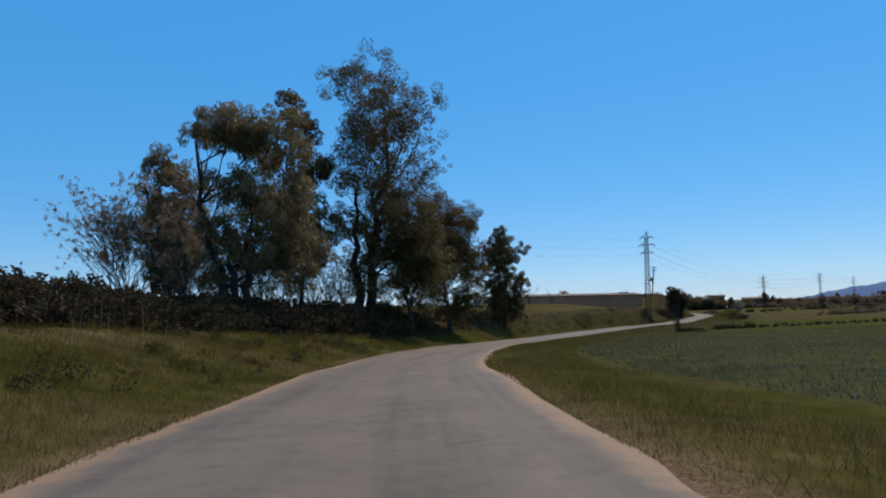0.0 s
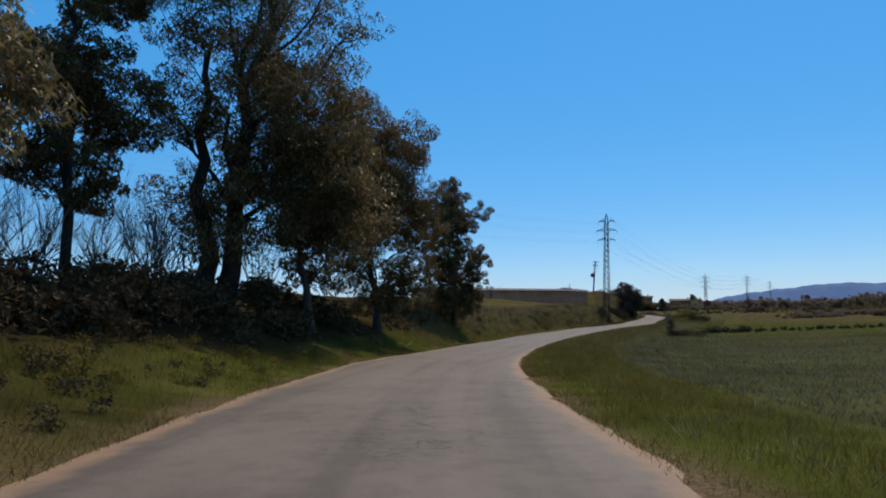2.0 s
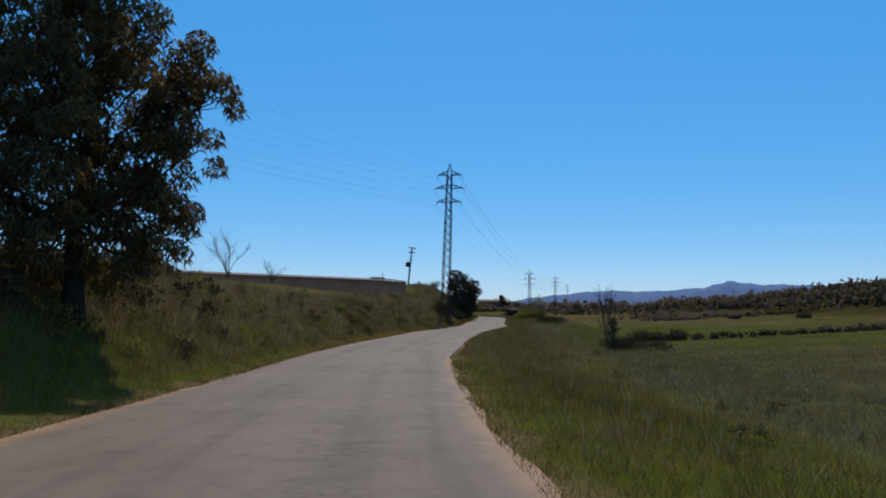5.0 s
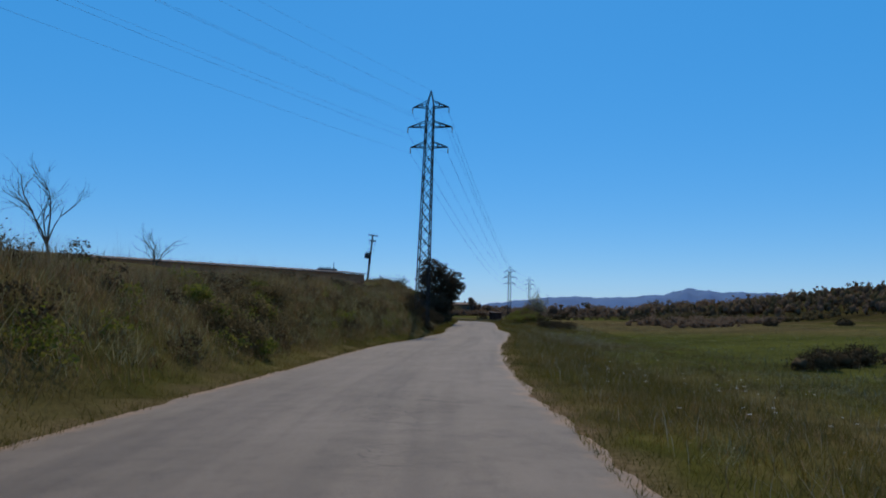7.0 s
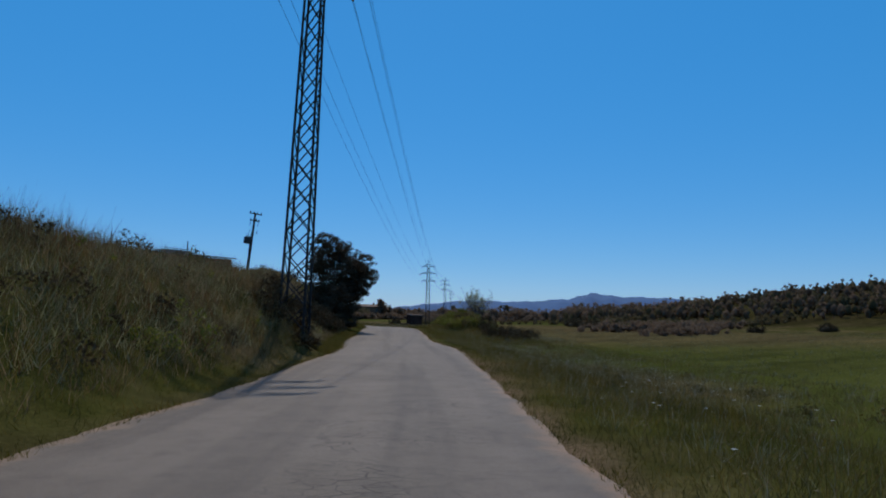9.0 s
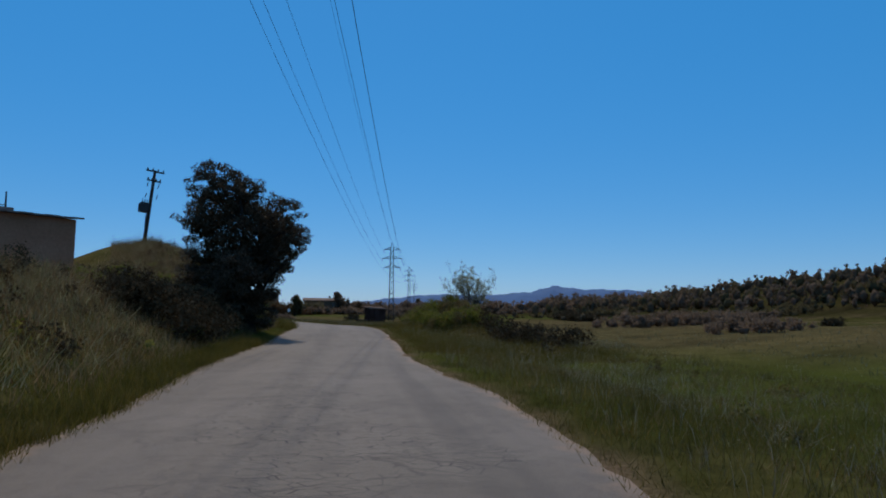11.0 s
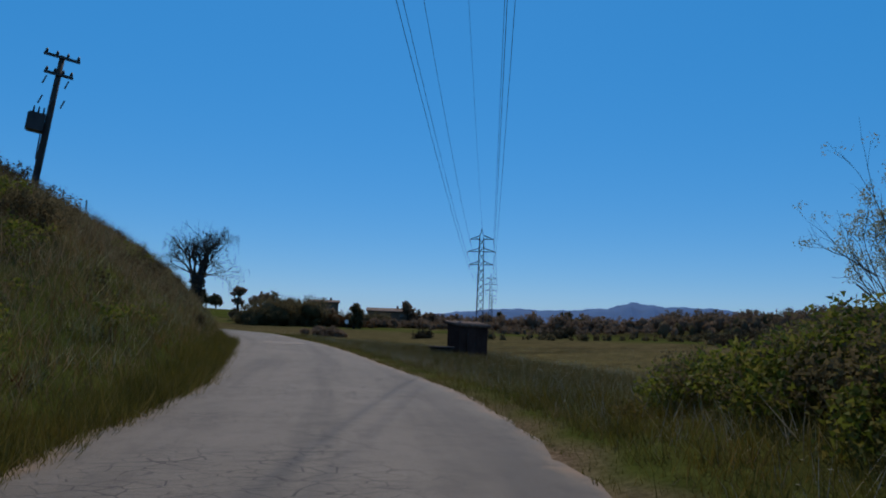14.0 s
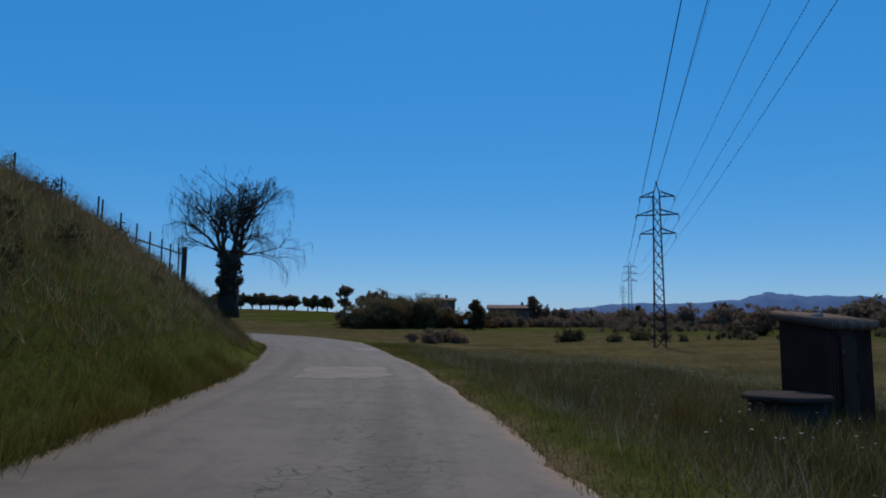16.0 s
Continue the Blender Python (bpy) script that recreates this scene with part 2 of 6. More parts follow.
PALE_EUCA = leafy("olive_leaf", [(0.117, 0.1, 0.044), (0.193, 0.163, 0.074), (0.262, 0.208, 0.109)], rough=0.45, through=0.48, spec=0.45)
BUDS = leafy("rusty_bud", [(0.248, 0.162, 0.096), (0.359, 0.262, 0.165), (0.428, 0.347, 0.244)], rough=0.8, through=0.4, spec=0.1)
RUST = leafy("rusty_leaf", [(0.103, 0.069, 0.035), (0.179, 0.115, 0.061), (0.228, 0.169, 0.087)], rough=0.7, through=0.35, spec=0.1)
BUSH = leafy("evergreen_leaf", [(0.044, 0.032, 0.016), (0.085, 0.060, 0.034), (0.150, 0.110, 0.078)], rough=0.6, through=0.28, spec=0.2)
BRAMBLE = leafy("bramble_leaf", [(0.055, 0.04, 0.022), (0.086, 0.064, 0.036), (0.131, 0.1, 0.061)], rough=0.9, through=0.12, spec=0.0)
BRIGHT = leafy("bright_leaf", [(0.068, 0.092, 0.012), (0.130, 0.163, 0.021), (0.189, 0.205, 0.036), (0.224, 0.190, 0.057)], rough=0.65, through=0.5, spec=0.15)
SPRING = leafy("young_leaf", [(0.276, 0.285, 0.157), (0.4, 0.416, 0.278)], rough=0.8, through=0.6, spec=0.1)
FARLEAF = leafy("far_leaf", [(0.105, 0.090, 0.048), (0.145, 0.122, 0.064), (0.190, 0.155, 0.084)], rough=0.9, through=0.55, spec=0.0)
WOODLEAF = leafy("woodland_leaf", [(0.135, 0.105, 0.070), (0.170, 0.130, 0.084), (0.205, 0.155, 0.100)], rough=1.0, through=0.55, spec=0.0)
FARBROWN = leafy("far_brown_leaf", [(0.180, 0.135, 0.098), (0.225, 0.165, 0.116), (0.275, 0.200, 0.138)], rough=0.9, through=0.55, spec=0.0)
BARK = surface("grey_brown_bark", (0.019, 0.015, 0.012), (0.043, 0.035, 0.029), 1.2, 16, 0.9, 0, 0.6, 0.03)
# lighter bark for two trunks: their sunlit sides, put into the colour
LIT_BARK = surface("sunlit_bark", (0.030, 0.025, 0.020), (0.095, 0.082, 0.068), 0.9, 10, 0.8, 0, 0.4, 0.02)
TWIG = surface("twig_bark", (0.059, 0.05, 0.042), (0.117, 0.104, 0.087), 2.0, 20, 0.9)
STEEL = surface("galvanised_steel", (0.030, 0.028, 0.028), (0.062, 0.060, 0.060), 1.0, 20, 0.8, 0.0, 0.1, spec=0.15)
PORCELAIN = surface("insulator_glass", (0.45, 0.47, 0.47), (0.6, 0.62, 0.62), 3, 20, 0.2)
CABLE = surface("aluminium_cable", (0.030, 0.030, 0.032), (0.05, 0.05, 0.052), 1, 20, 0.9, 0.0)
TIMBER = surface("tarred_pole", (0.024, 0.022, 0.02), (0.052, 0.046, 0.044), 1.5, 18, 0.9)
IRON = surface("dark_iron", (0.03, 0.03, 0.032), (0.06, 0.06, 0.062), 2, 30, 0.6, 0.5)
RENDERED = surface("weathered_render", (0.42, 0.17, 0.095), (0.55, 0.25, 0.15), 0.5, 8, 0.95, spec=0.1)
ROOFSHEET = surface("fibre_cement_roof", (0.186, 0.146, 0.131), (0.276, 0.231, 0.209), 0.6, 9, 0.9, spec=0.2)
PLATE = surface("dark_sheet_metal", (0.046, 0.023, 0.017), (0.083, 0.043, 0.035), 1.2, 14, 0.9, 0.0, spec=0.08)
DARK_CONCRETE = surface("lichened_concrete", (0.034, 0.028, 0.026), (0.066, 0.054, 0.05), 2.5, 24, 0.95, spec=0.1)
TILE = surface("clay_tile_roof", (0.117, 0.073, 0.057), (0.193, 0.127, 0.096), 0.8, 9, 0.9)
PALE_TILE = surface("sun_bleached_tile", (0.29, 0.231, 0.209), (0.428, 0.385, 0.365), 3, 20, 0.85)
PLASTER = surface("dull_plaster", (0.15, 0.085, 0.055), (0.24, 0.145, 0.10), 0.4, 7, 0.9, spec=0.1)
WINDOW = surface("dark_window", (0.02, 0.022, 0.026), (0.035, 0.038, 0.045), 1, 5, 0.15)
WHITE = surface("white_paint", (0.7, 0.7, 0.7), (0.82, 0.82, 0.82), 2, 20, 0.5)
YELLOW = surface("yellow_petal", (0.345, 0.293, 0.026), (0.448, 0.385, 0.044), 5, 40, 0.6)
PETAL = surface("white_petal", (0.38, 0.424, 0.435), (0.517, 0.578, 0.609), 5, 40, 0.6)
# the hills' blue is the haze of distance, put into their base colour
MOUNTAIN = surface("haze_blue_hill", (0.040, 0.125, 0.29), (0.052, 0.145, 0.32), 0.004, 0.03, 1.0, 0, 0.0)


# ---- mesh helpers ----
def mesh_of(name, verts, faces, material):
    """A mesh from vertex and face arrays; faces of one size go in fast."""
    me = bpy.data.meshes.new(name)
    verts = np.asarray(verts, dtype=np.float32).reshape(-1, 3)
    if isinstance(faces, np.ndarray):
        k = faces.shape[1]
        me.vertices.add(len(verts))
        me.vertices.foreach_set("co", verts.ravel())
        me.loops.add(faces.size)
        me.loops.foreach_set("vertex_index", faces.ravel().astype(np.int32))
        me.polygons.add(len(faces))
        me.polygons.foreach_set("loop_start", np.arange(0, faces.size, k, dtype=np.int32))
        me.update(calc_edges=True)
    else:
        me.from_pydata([tuple(v) for v in verts], [], faces)
    me.materials.append(material)
    return me


def part(name, data, parent=None, label="", at=None):
    ob = new(name, data)
    if parent is not None:
        ob.parent = parent
    if at is not None:
        ob.matrix_basis = at
    return tagged(ob, label) if label else ob


def thing(name, at, label, category, group="", kind=""):
    ob = new(name)
    ob.empty_display_size = 0.2
    ob.matrix_basis = at
    return tagged(ob, label, category, group, kind)


class Heap:
    """Gathers tubes and boxes for one mesh."""

    def __init__(self):
        self.v, self.f = [], []

    def tube(self, pts, radii, sides=6, cap=True):
        base = len(self.v)
        pts = [Vector(p) for p in pts]
        for i, p in enumerate(pts):
            way = (pts[min(i + 1, len(pts) - 1)] - pts[max(i - 1, 0)]).normalized()
            side = way.cross(Vector((0.31, 0.95, 0.05)) if abs(way.z) > 0.8 else Vector((0, 0, 1))).normalized()
            up = side.cross(way)
            for k in range(sides):
                a = 2 * math.pi * k / sides
                self.v.append(tuple(p + radii[i] * (math.cos(a) * side + math.sin(a) * up)))
        for i in range(len(pts) - 1):
            for k in range(sides):
                a, b = base + i * sides + k, base + i * sides + (k + 1) % sides
                self.f.append((a, b, b + sides, a + sides))
        if cap and sides > 2:
            self.f.append(tuple(base + k for k in reversed(range(sides))))
            self.f.append(tuple(base + (len(pts) - 1) * sides + k for k in range(sides)))
        return self

    def box(self, x0, x1, y0, y1, z0, z1):
        b = len(self.v)
        self.v += [(x, y, z) for z in (z0, z1) for y in (y0, y1) for x in (x0, x1)]
        self.f += [tuple(b + i for i in q) for q in ((0, 2, 3, 1), (4, 5, 7, 6), (0, 1, 5, 4), (2, 6, 7, 3), (0, 4, 6, 2), (1, 3, 7, 5))]
        return self

    def bar(self, a, b, w):
        """A steel angle between two points: two thin flanges."""
        a, b = Vector(a), Vector(b)
        way = (b - a).normalized()
        side = way.cross(Vector((0, 0, 1)) if abs(way.z) < 0.9 else Vector((1, 0, 0))).normalized()
        up = way.cross(side)
        t = w * 0.22
        for du, dv in ((w, t), (t, w)):
            k = len(self.v)
            for p in (a, b):
                for x, y in ((0, 0), (du, 0), (du, dv), (0, dv)):
                    self.v.append(tuple(p + side * x + up * y))
            self.f += [(k, k + 1, k + 5, k + 4), (k + 1, k + 2, k + 6, k + 5), (k + 2, k + 3, k + 7, k + 6), (k + 3, k, k + 4, k + 7), (k + 3, k + 2, k + 1, k), (k + 4, k + 5, k + 6, k + 7)]
        return self

    def mesh(self, name, material, smooth=False):
        me = mesh_of(name, self.v, self.f, material)
        if smooth:
            me.polygons.foreach_set("use_smooth", [True] * len(me.polygons))
        return me


# ---- the lie of the land: a road line, and heights either side of it ----
line = [(x, y, z - 1.25) for t, x, y, z, *_ in PATH]
coarse = [(3.2, -60.0, 0.9), (1.6, -30.0, 0.6), (0.7, -12.0, 0.25)] + line + [(66.64, 177.27, -0.42), (69.42, 186.34, -0.3), (71.29, 195.66, -0.21), (72.64, 205.06, -0.1)]
hx, hy, hz = coarse[-1]
heading = radians(6.0)
for i in range(1, 26):
    heading -= 5.0 / (120.0 if i < 4 else 60.0 if i < 12 else 300.0)
    hx, hy, hz = hx + 5 * math.sin(heading), hy + 5 * math.cos(heading), hz + 0.05
    coarse.append((hx, hy, hz))
coarse = np.array(coarse)
arc = np.concatenate([[0], np.cumsum(np.hypot(*np.diff(coarse[:, :2], axis=0).T))])


def smooth_line(q):
    """Catmull-Rom through the coarse line, by arc length."""
    q = np.clip(np.asarray(q, float), arc[0], arc[-1] - 1e-6)
    i = np.clip(np.searchsorted(arc, q, "right") - 1, 0, len(arc) - 2)
    g = np.gradient(coarse, arc, axis=0)
    h = (arc[i + 1] - arc[i])[:, None]
    u = ((q - arc[i]) / h[:, 0])[:, None]
    return ((2 * u**3 - 3 * u**2 + 1) * coarse[i] + (u**3 - 2 * u**2 + u) * h * g[i] + (3 * u**2 - 2 * u**3) * coarse[i + 1] + (u**3 - u**2) * h * g[i + 1])


STEP = 0.5
fine_s = np.arange(0, arc[-1], STEP)
fine = smooth_line(fine_s)
kernel = np.ones(9) / 9
for c in range(3):
    fine[8:-8, c] = np.convolve(fine[:, c], kernel, "same")[8:-8]
tang = np.gradient(fine[:, :2], axis=0)
tang /= np.linalg.norm(tang, axis=1)[:, None]
right = np.stack([tang[:, 1], -tang[:, 0]], 1)
S0 = arc[3]                      # the line's length where the walk begins
fine_s = fine_s - S0

EDGE_L = ([-70, 0, 8, 16, 24, 32, 40, 48, 56, 64, 72, 80, 88, 96, 104, 112, 120, 128, 136, 144, 152, 160, 168, 176, 184, 192, 200, 208, 216, 224, 330],
          [3.29, 3.29, 3.15, 3.05, 3.02, 3.43, 3.72, 4.13, 4.2, 4.0, 4.14, 3.8, 3.85, 3.75, 3.47, 3.42, 3.34, 3.18, 3.1, 3.1, 3.2, 3.12, 2.56, 2.4, 3.15, 3.65, 3.75, 3.8, 3.75, 3.7, 3.7])
EDGE_R = ([-70, 0, 8, 16, 24, 32, 40, 48, 56, 64, 72, 80, 88, 96, 104, 112, 120, 128, 136, 144, 152, 160, 168, 176, 184, 192, 200, 208, 216, 224, 330],
          [2.29, 2.3, 2.32, 2.4, 2.1, 1.9, 1.74, 1.51, 1.3, 1.17, 1.15, 1.21, 1.27, 1.62, 1.6, 1.53, 1.43, 1.68, 1.82, 2.08, 1.46, 1.38, 1.72, 1.83, 1.42, 1.1, 0.8, 0.75, 1.14, 1.55, 1.55])
CREST = ([-70, 0, 40, 60, 80, 92, 105, 114, 123, 132, 138, 150, 158, 165, 171, 176, 180, 198, 206, 212, 216, 225, 240, 330],
         [7.5, 7.0, 6.0, 5.0, 4.3, 4.0, 3.8, 3.9, 3.8, 3.6, 3.8, 5.5, 5.9, 6.3, 6.9, 7.6, 8.0, 8.3, 7.0, 3.8, 2.6, 2.2, 3.0, 4.0],
         [1.5, 1.5, 1.3, 1.8, 2.6, 2.4, 1.95, 2.4, 2.65, 2.7, 2.65, 2.3, 2.1, 2.3, 3.0, 4.1, 5.0, 5.5, 4.7, 2.8, 1.8, 0.9, 0.6, 0.6])


def step01(a, b, v):
    u = np.clip((v - a) / (b - a), 0, 1)
    return u * u * (3 - 2 * u)


def lumps(x, y):
    return (np.sin(x * 0.9 + 1.3 * np.sin(y * 0.37)) * np.sin(y * 0.8 + 1.1 * np.sin(x * 0.43)) * 0.6
            + np.sin(x * 2.3 + y * 1.1) * np.sin(y * 2.9 - x * 0.7) * 0.25)


def rise(s, o, x, y):
    """Height over the road's line at s along and o to the right."""
    el, er = np.interp(s, *EDGE_L), np.interp(s, *EDGE_R)
    dl, dr = -o - el, o - er
    width, top = np.interp(s, CREST[0], CREST[1]), np.interp(s, CREST[0], CREST[2])
    u = np.clip((dl - 0.4) / (width - 0.4), 0, 1)
    full = step01(172, 180, s) * step01(212, 204, s)
    h_left = top * ((1 - full) * (0.35 * u + 0.65 * u * u * (3 - 2 * u)) + full * (1 - (1 - u) ** 1.8)) + (0.085 - 0.055 * step01(146, 158, s)) * np.clip(dl - width, 0, 15) - np.maximum(top - 2.2, 0) * step01(1.2, 8.0, dl - width) * step01(146, 160, s)
    h_right = -0.32 * step01(0.4, 4.5, dr) - 0.15 * step01(5, 14, dr)
    mound = np.exp(-(((s - 168.3) / 4.2) ** 2) - ((o - 5.5) / 1.75) ** 2) * 1.35
    hump = np.exp(-(((s - 135.4) / 3.4) ** 2) - ((o + 5.0) / 1.25) ** 2) * 1.0 * step01(0.15, 1.0, dl)      # the pylon's footing
    h = np.where(dl > 0, h_left + hump, 0) + np.where(dr > 0, h_right + mound, 0)
    off = np.maximum(np.maximum(dl, dr), 0)
    h = h + lumps(x, y) * 0.10 * step01(0.5, 3, off)
    h = h + 0.019 * np.clip(np.abs(o) - 13, 0, 420)
    return h - 0.06 * (off <= 0)


def far_rise(x, y):
    """The ridge on the right and the gentle swell ahead on the left."""
    ridge = 8.9 * step01(130, 215, x) * step01(-60, 40, y) * step01(275, 172, y)
    swell = 3.5 * step01(270, 360, y) * step01(70, -40, x - 60 - (y - 160) * 0.3)
    return ridge + swell


def land(x, y):
    """Height of the ground at places."""
    x, y = np.atleast_1d(np.asarray(x, float)), np.atleast_1d(np.asarray(y, float))
    z = np.empty_like(x)
    for a in range(0, len(x), 20000):
        px, py = x[a:a + 20000], y[a:a + 20000]
        d2 = (px[:, None] - fine[None, ::3, 0]) ** 2 + (py[:, None] - fine[None, ::3, 1]) ** 2
        j = d2.argmin(1) * 3
        r = np.stack([px, py], 1) - fine[j, :2]
        o = (r * right[j]).sum(1)
        s = fine_s[j] + (r * tang[j]).sum(1)
        z[a:a + 20000] = fine[j, 2] + rise(s, o, px, py) + far_rise(px, py)
    return z


def land_at(x, y):
    return float(land([x], [y])[0])


def beside(s, o):
    """World x, y at s along the road and o to the right of its line."""
    s, o = np.atleast_1d(s).astype(float), np.atleast_1d(o).astype(float)
    q = [np.interp(s, fine_s, fine[:, k]) for k in (0, 1)]
    w = [np.interp(s, fine_s, right[:, k]) for k in (0, 1)]
    return q[0] + o * w[0], q[1] + o * w[1]


def spot(s, o):
    x, y = beside(s, o)
    return float(x[0]), float(y[0])


# ---- ground: one sheet to the horizon ----
def spaced(a, b, step, out):
    mid = np.arange(a, b, step)
    grow = np.cumsum(step * 1.22 ** np.arange(1, 60))
    grow = grow[grow < out]
    return np.concatenate([(a - grow)[::-1], mid, b + grow])


gx, gy = spaced(-34, 110, 0.8, 4200), spaced(-22, 256, 0.8, 4200)
GX, GY = np.meshgrid(gx, gy)
GZ = land(GX.ravel(), GY.ravel())
nx, ny = len(gx), len(gy)
idx = np.arange(nx * ny).reshape(ny, nx)
quads = np.stack([idx[:-1, :-1], idx[:-1, 1:], idx[1:, 1:], idx[1:, :-1]], -1).reshape(-1, 4)
ground_mesh = mesh_of("ground", np.stack([GX.ravel(), GY.ravel(), GZ], 1), quads, GROUND)
ground_mesh.polygons.foreach_set("use_smooth", [True] * len(ground_mesh.polygons))


def along(x, y):
    s, o = np.empty(len(x)), np.empty(len(x))
    for a in range(0, len(x), 20000):
        px, py = x[a:a + 20000], y[a:a + 20000]
        j = ((px[:, None] - fine[None, ::3, 0]) ** 2 + (py[:, None] - fine[None, ::3, 1]) ** 2).argmin(1) * 3
        r = np.stack([px, py], 1) - fine[j, :2]
        s[a:a + 20000], o[a:a + 20000] = fine_s[j] + (r * tang[j]).sum(1), (r * right[j]).sum(1)
    return s, o


FIELD_NEAR = ([-70, 0, 21, 42, 63, 83, 104, 125, 146, 156, 330], [9.0, 8.5, 7.5, 6.0, 5.5, 6.5, 9.0, 11.0, 13.0, 15.0, 17.0])
gs, go = along(GX.ravel(), GY.ravel())
near_edge = np.maximum(-go - np.interp(gs, *EDGE_L), go - np.interp(gs, *EDGE_R))
zone = np.ones((nx * ny, 4), np.float32)
zone[:, 0] = step01(-0.6, 0.6, go - np.interp(gs, *FIELD_NEAR)) * step01(75, 50, go) * (1 - 0.8 * step01(78, 105, gs))
zone[:, 3] = 0.8 * step01(128, 150, GX.ravel()) * step01(-60, 0, GY.ravel()) * step01(290, 250, GY.ravel())
zone[:, 1] = step01(0.42, 0.0, near_edge) * (1 - 0.75 * step01(80, 110, gs) * (go < 0))
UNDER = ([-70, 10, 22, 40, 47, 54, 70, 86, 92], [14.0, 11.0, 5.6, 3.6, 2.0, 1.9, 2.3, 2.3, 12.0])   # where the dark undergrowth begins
# shady floor under the trees, put into the ground's colour as darker brown
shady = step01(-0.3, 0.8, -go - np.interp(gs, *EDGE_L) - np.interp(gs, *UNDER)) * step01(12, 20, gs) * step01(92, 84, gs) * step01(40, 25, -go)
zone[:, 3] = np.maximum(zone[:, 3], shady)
zone[:, 2] = np.maximum(0.55 * step01(2.0, 4.0, -go - np.interp(gs, *EDGE_L)) * step01(60, 90, gs), 0.8 * step01(150, 165, gs) * step01(2, 6, go) * step01(52, 36, go))
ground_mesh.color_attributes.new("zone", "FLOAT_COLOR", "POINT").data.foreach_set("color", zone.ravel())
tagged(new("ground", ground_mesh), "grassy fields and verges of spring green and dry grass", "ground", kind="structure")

# ---- road ----
ROAD_COLS = 13
rs = np.arange(-66, fine_s[-1] - 2, 0.5)
rel, rer = np.interp(rs, *EDGE_L), np.interp(rs, *EDGE_R)
jag = np.random.RandomState(4)
wob = lambda: np.convolve(jag.normal(0, 1, len(rs)), np.ones(3) / 3, "same") * 0.07 + np.convolve(jag.normal(0, 1, len(rs)), np.ones(15) / 15, "same") * 0.13
rel, rer = rel + wob() + 0.1, rer + wob() + 0.1
cols = np.linspace(0, 1, ROAD_COLS)
ro = -rel[:, None] + (rel + rer)[:, None] * cols[None]
rx, ry = beside(np.repeat(rs, ROAD_COLS), ro.ravel())
rz = np.interp(np.repeat(rs, ROAD_COLS), fine_s, fine[:, 2]) + 0.035 * (1 - np.tile((2 * cols - 1) ** 2, len(rs))) - 0.012 * np.tile((np.abs(2 * cols - 1) > 0.99), len(rs))
ridx = np.arange(len(rs) * ROAD_COLS).reshape(len(rs), ROAD_COLS)
rq = np.stack([ridx[:-1, :-1], ridx[:-1, 1:], ridx[1:, 1:], ridx[1:, :-1]], -1).reshape(-1, 4)
road_mesh = mesh_of("road", np.stack([rx, ry, rz], 1), rq, ROAD)
road_mesh.polygons.foreach_set("use_smooth", [True] * len(road_mesh.polygons))
layer = road_mesh.uv_layers.new(name="along")
flat = np.stack([ro.ravel(), np.repeat(rs, ROAD_COLS)], 1)[rq.ravel()]
layer.data.foreach_set("uv", flat.astype(np.float32).ravel())
edge_dist = np.minimum(ro + rel[:, None], rer[:, None] - ro).ravel()
road_mesh.attributes.new("edge", "FLOAT", "POINT").data.foreach_set("value", ((1.0 - np.clip(edge_dist / 0.9, 0, 1)) * np.repeat(0.74 + 0.26 * step01(95, 60, rs), ROAD_COLS)).astype(np.float32))
tagged(new("road", road_mesh), "narrow worn grey asphalt lane with cracks and sandy edges", "road", kind="structure")




def road_patch(s0, s1, o0, o1, seed, label):
    """A thin ragged repair laid over the asphalt."""
    gg = random.Random(seed)
    ring = []
    for i in range(28):
        a = 2 * math.pi * i / 28
        cx, cy = math.cos(a), math.sin(a)
        k = 1.0 / max(abs(cx), abs(cy)) * gg.uniform(0.8, 1.05)
        ring.append(((s0 + s1) / 2 + cy * k * (s1 - s0) / 2, (o0 + o1) / 2 + cx * k * (o1 - o0) / 2))
    v = []
    for lift in (-0.01, 0.005):
        for q, w in ring:
            x_, y_ = spot(q, w)
            el, er = float(np.interp(q, *EDGE_L)) + 0.1, float(np.interp(q, *EDGE_R)) + 0.1
            u = 2 * (w + el) / (el + er) - 1
            v.append((x_, y_, float(np.interp(q, fine_s, fine[:, 2])) + 0.035 * (1 - u * u) + lift))
    n = len(ring)
    f = [tuple(range(n, 2 * n))] + [(i, (i + 1) % n, n + (i + 1) % n, n + i) for i in range(n)]
    tagged(new("road_patch", mesh_of("road_patch", v, f, PATCH)), label, "road patch", kind="structure")


PATCH = surface("patched_asphalt", (0.20, 0.172, 0.145), (0.27, 0.235, 0.20), 1.2, 45, 0.85, 0, 0.4, 0.008, 0.3)
road_patch(198.6, 202.6, -2.3, -0.1, 3, "pale ragged repair patch in the asphalt")
road_patch(212.0, 215.5, -0.2, 0.9, 8, "pale ragged repair at the edge of the lane")


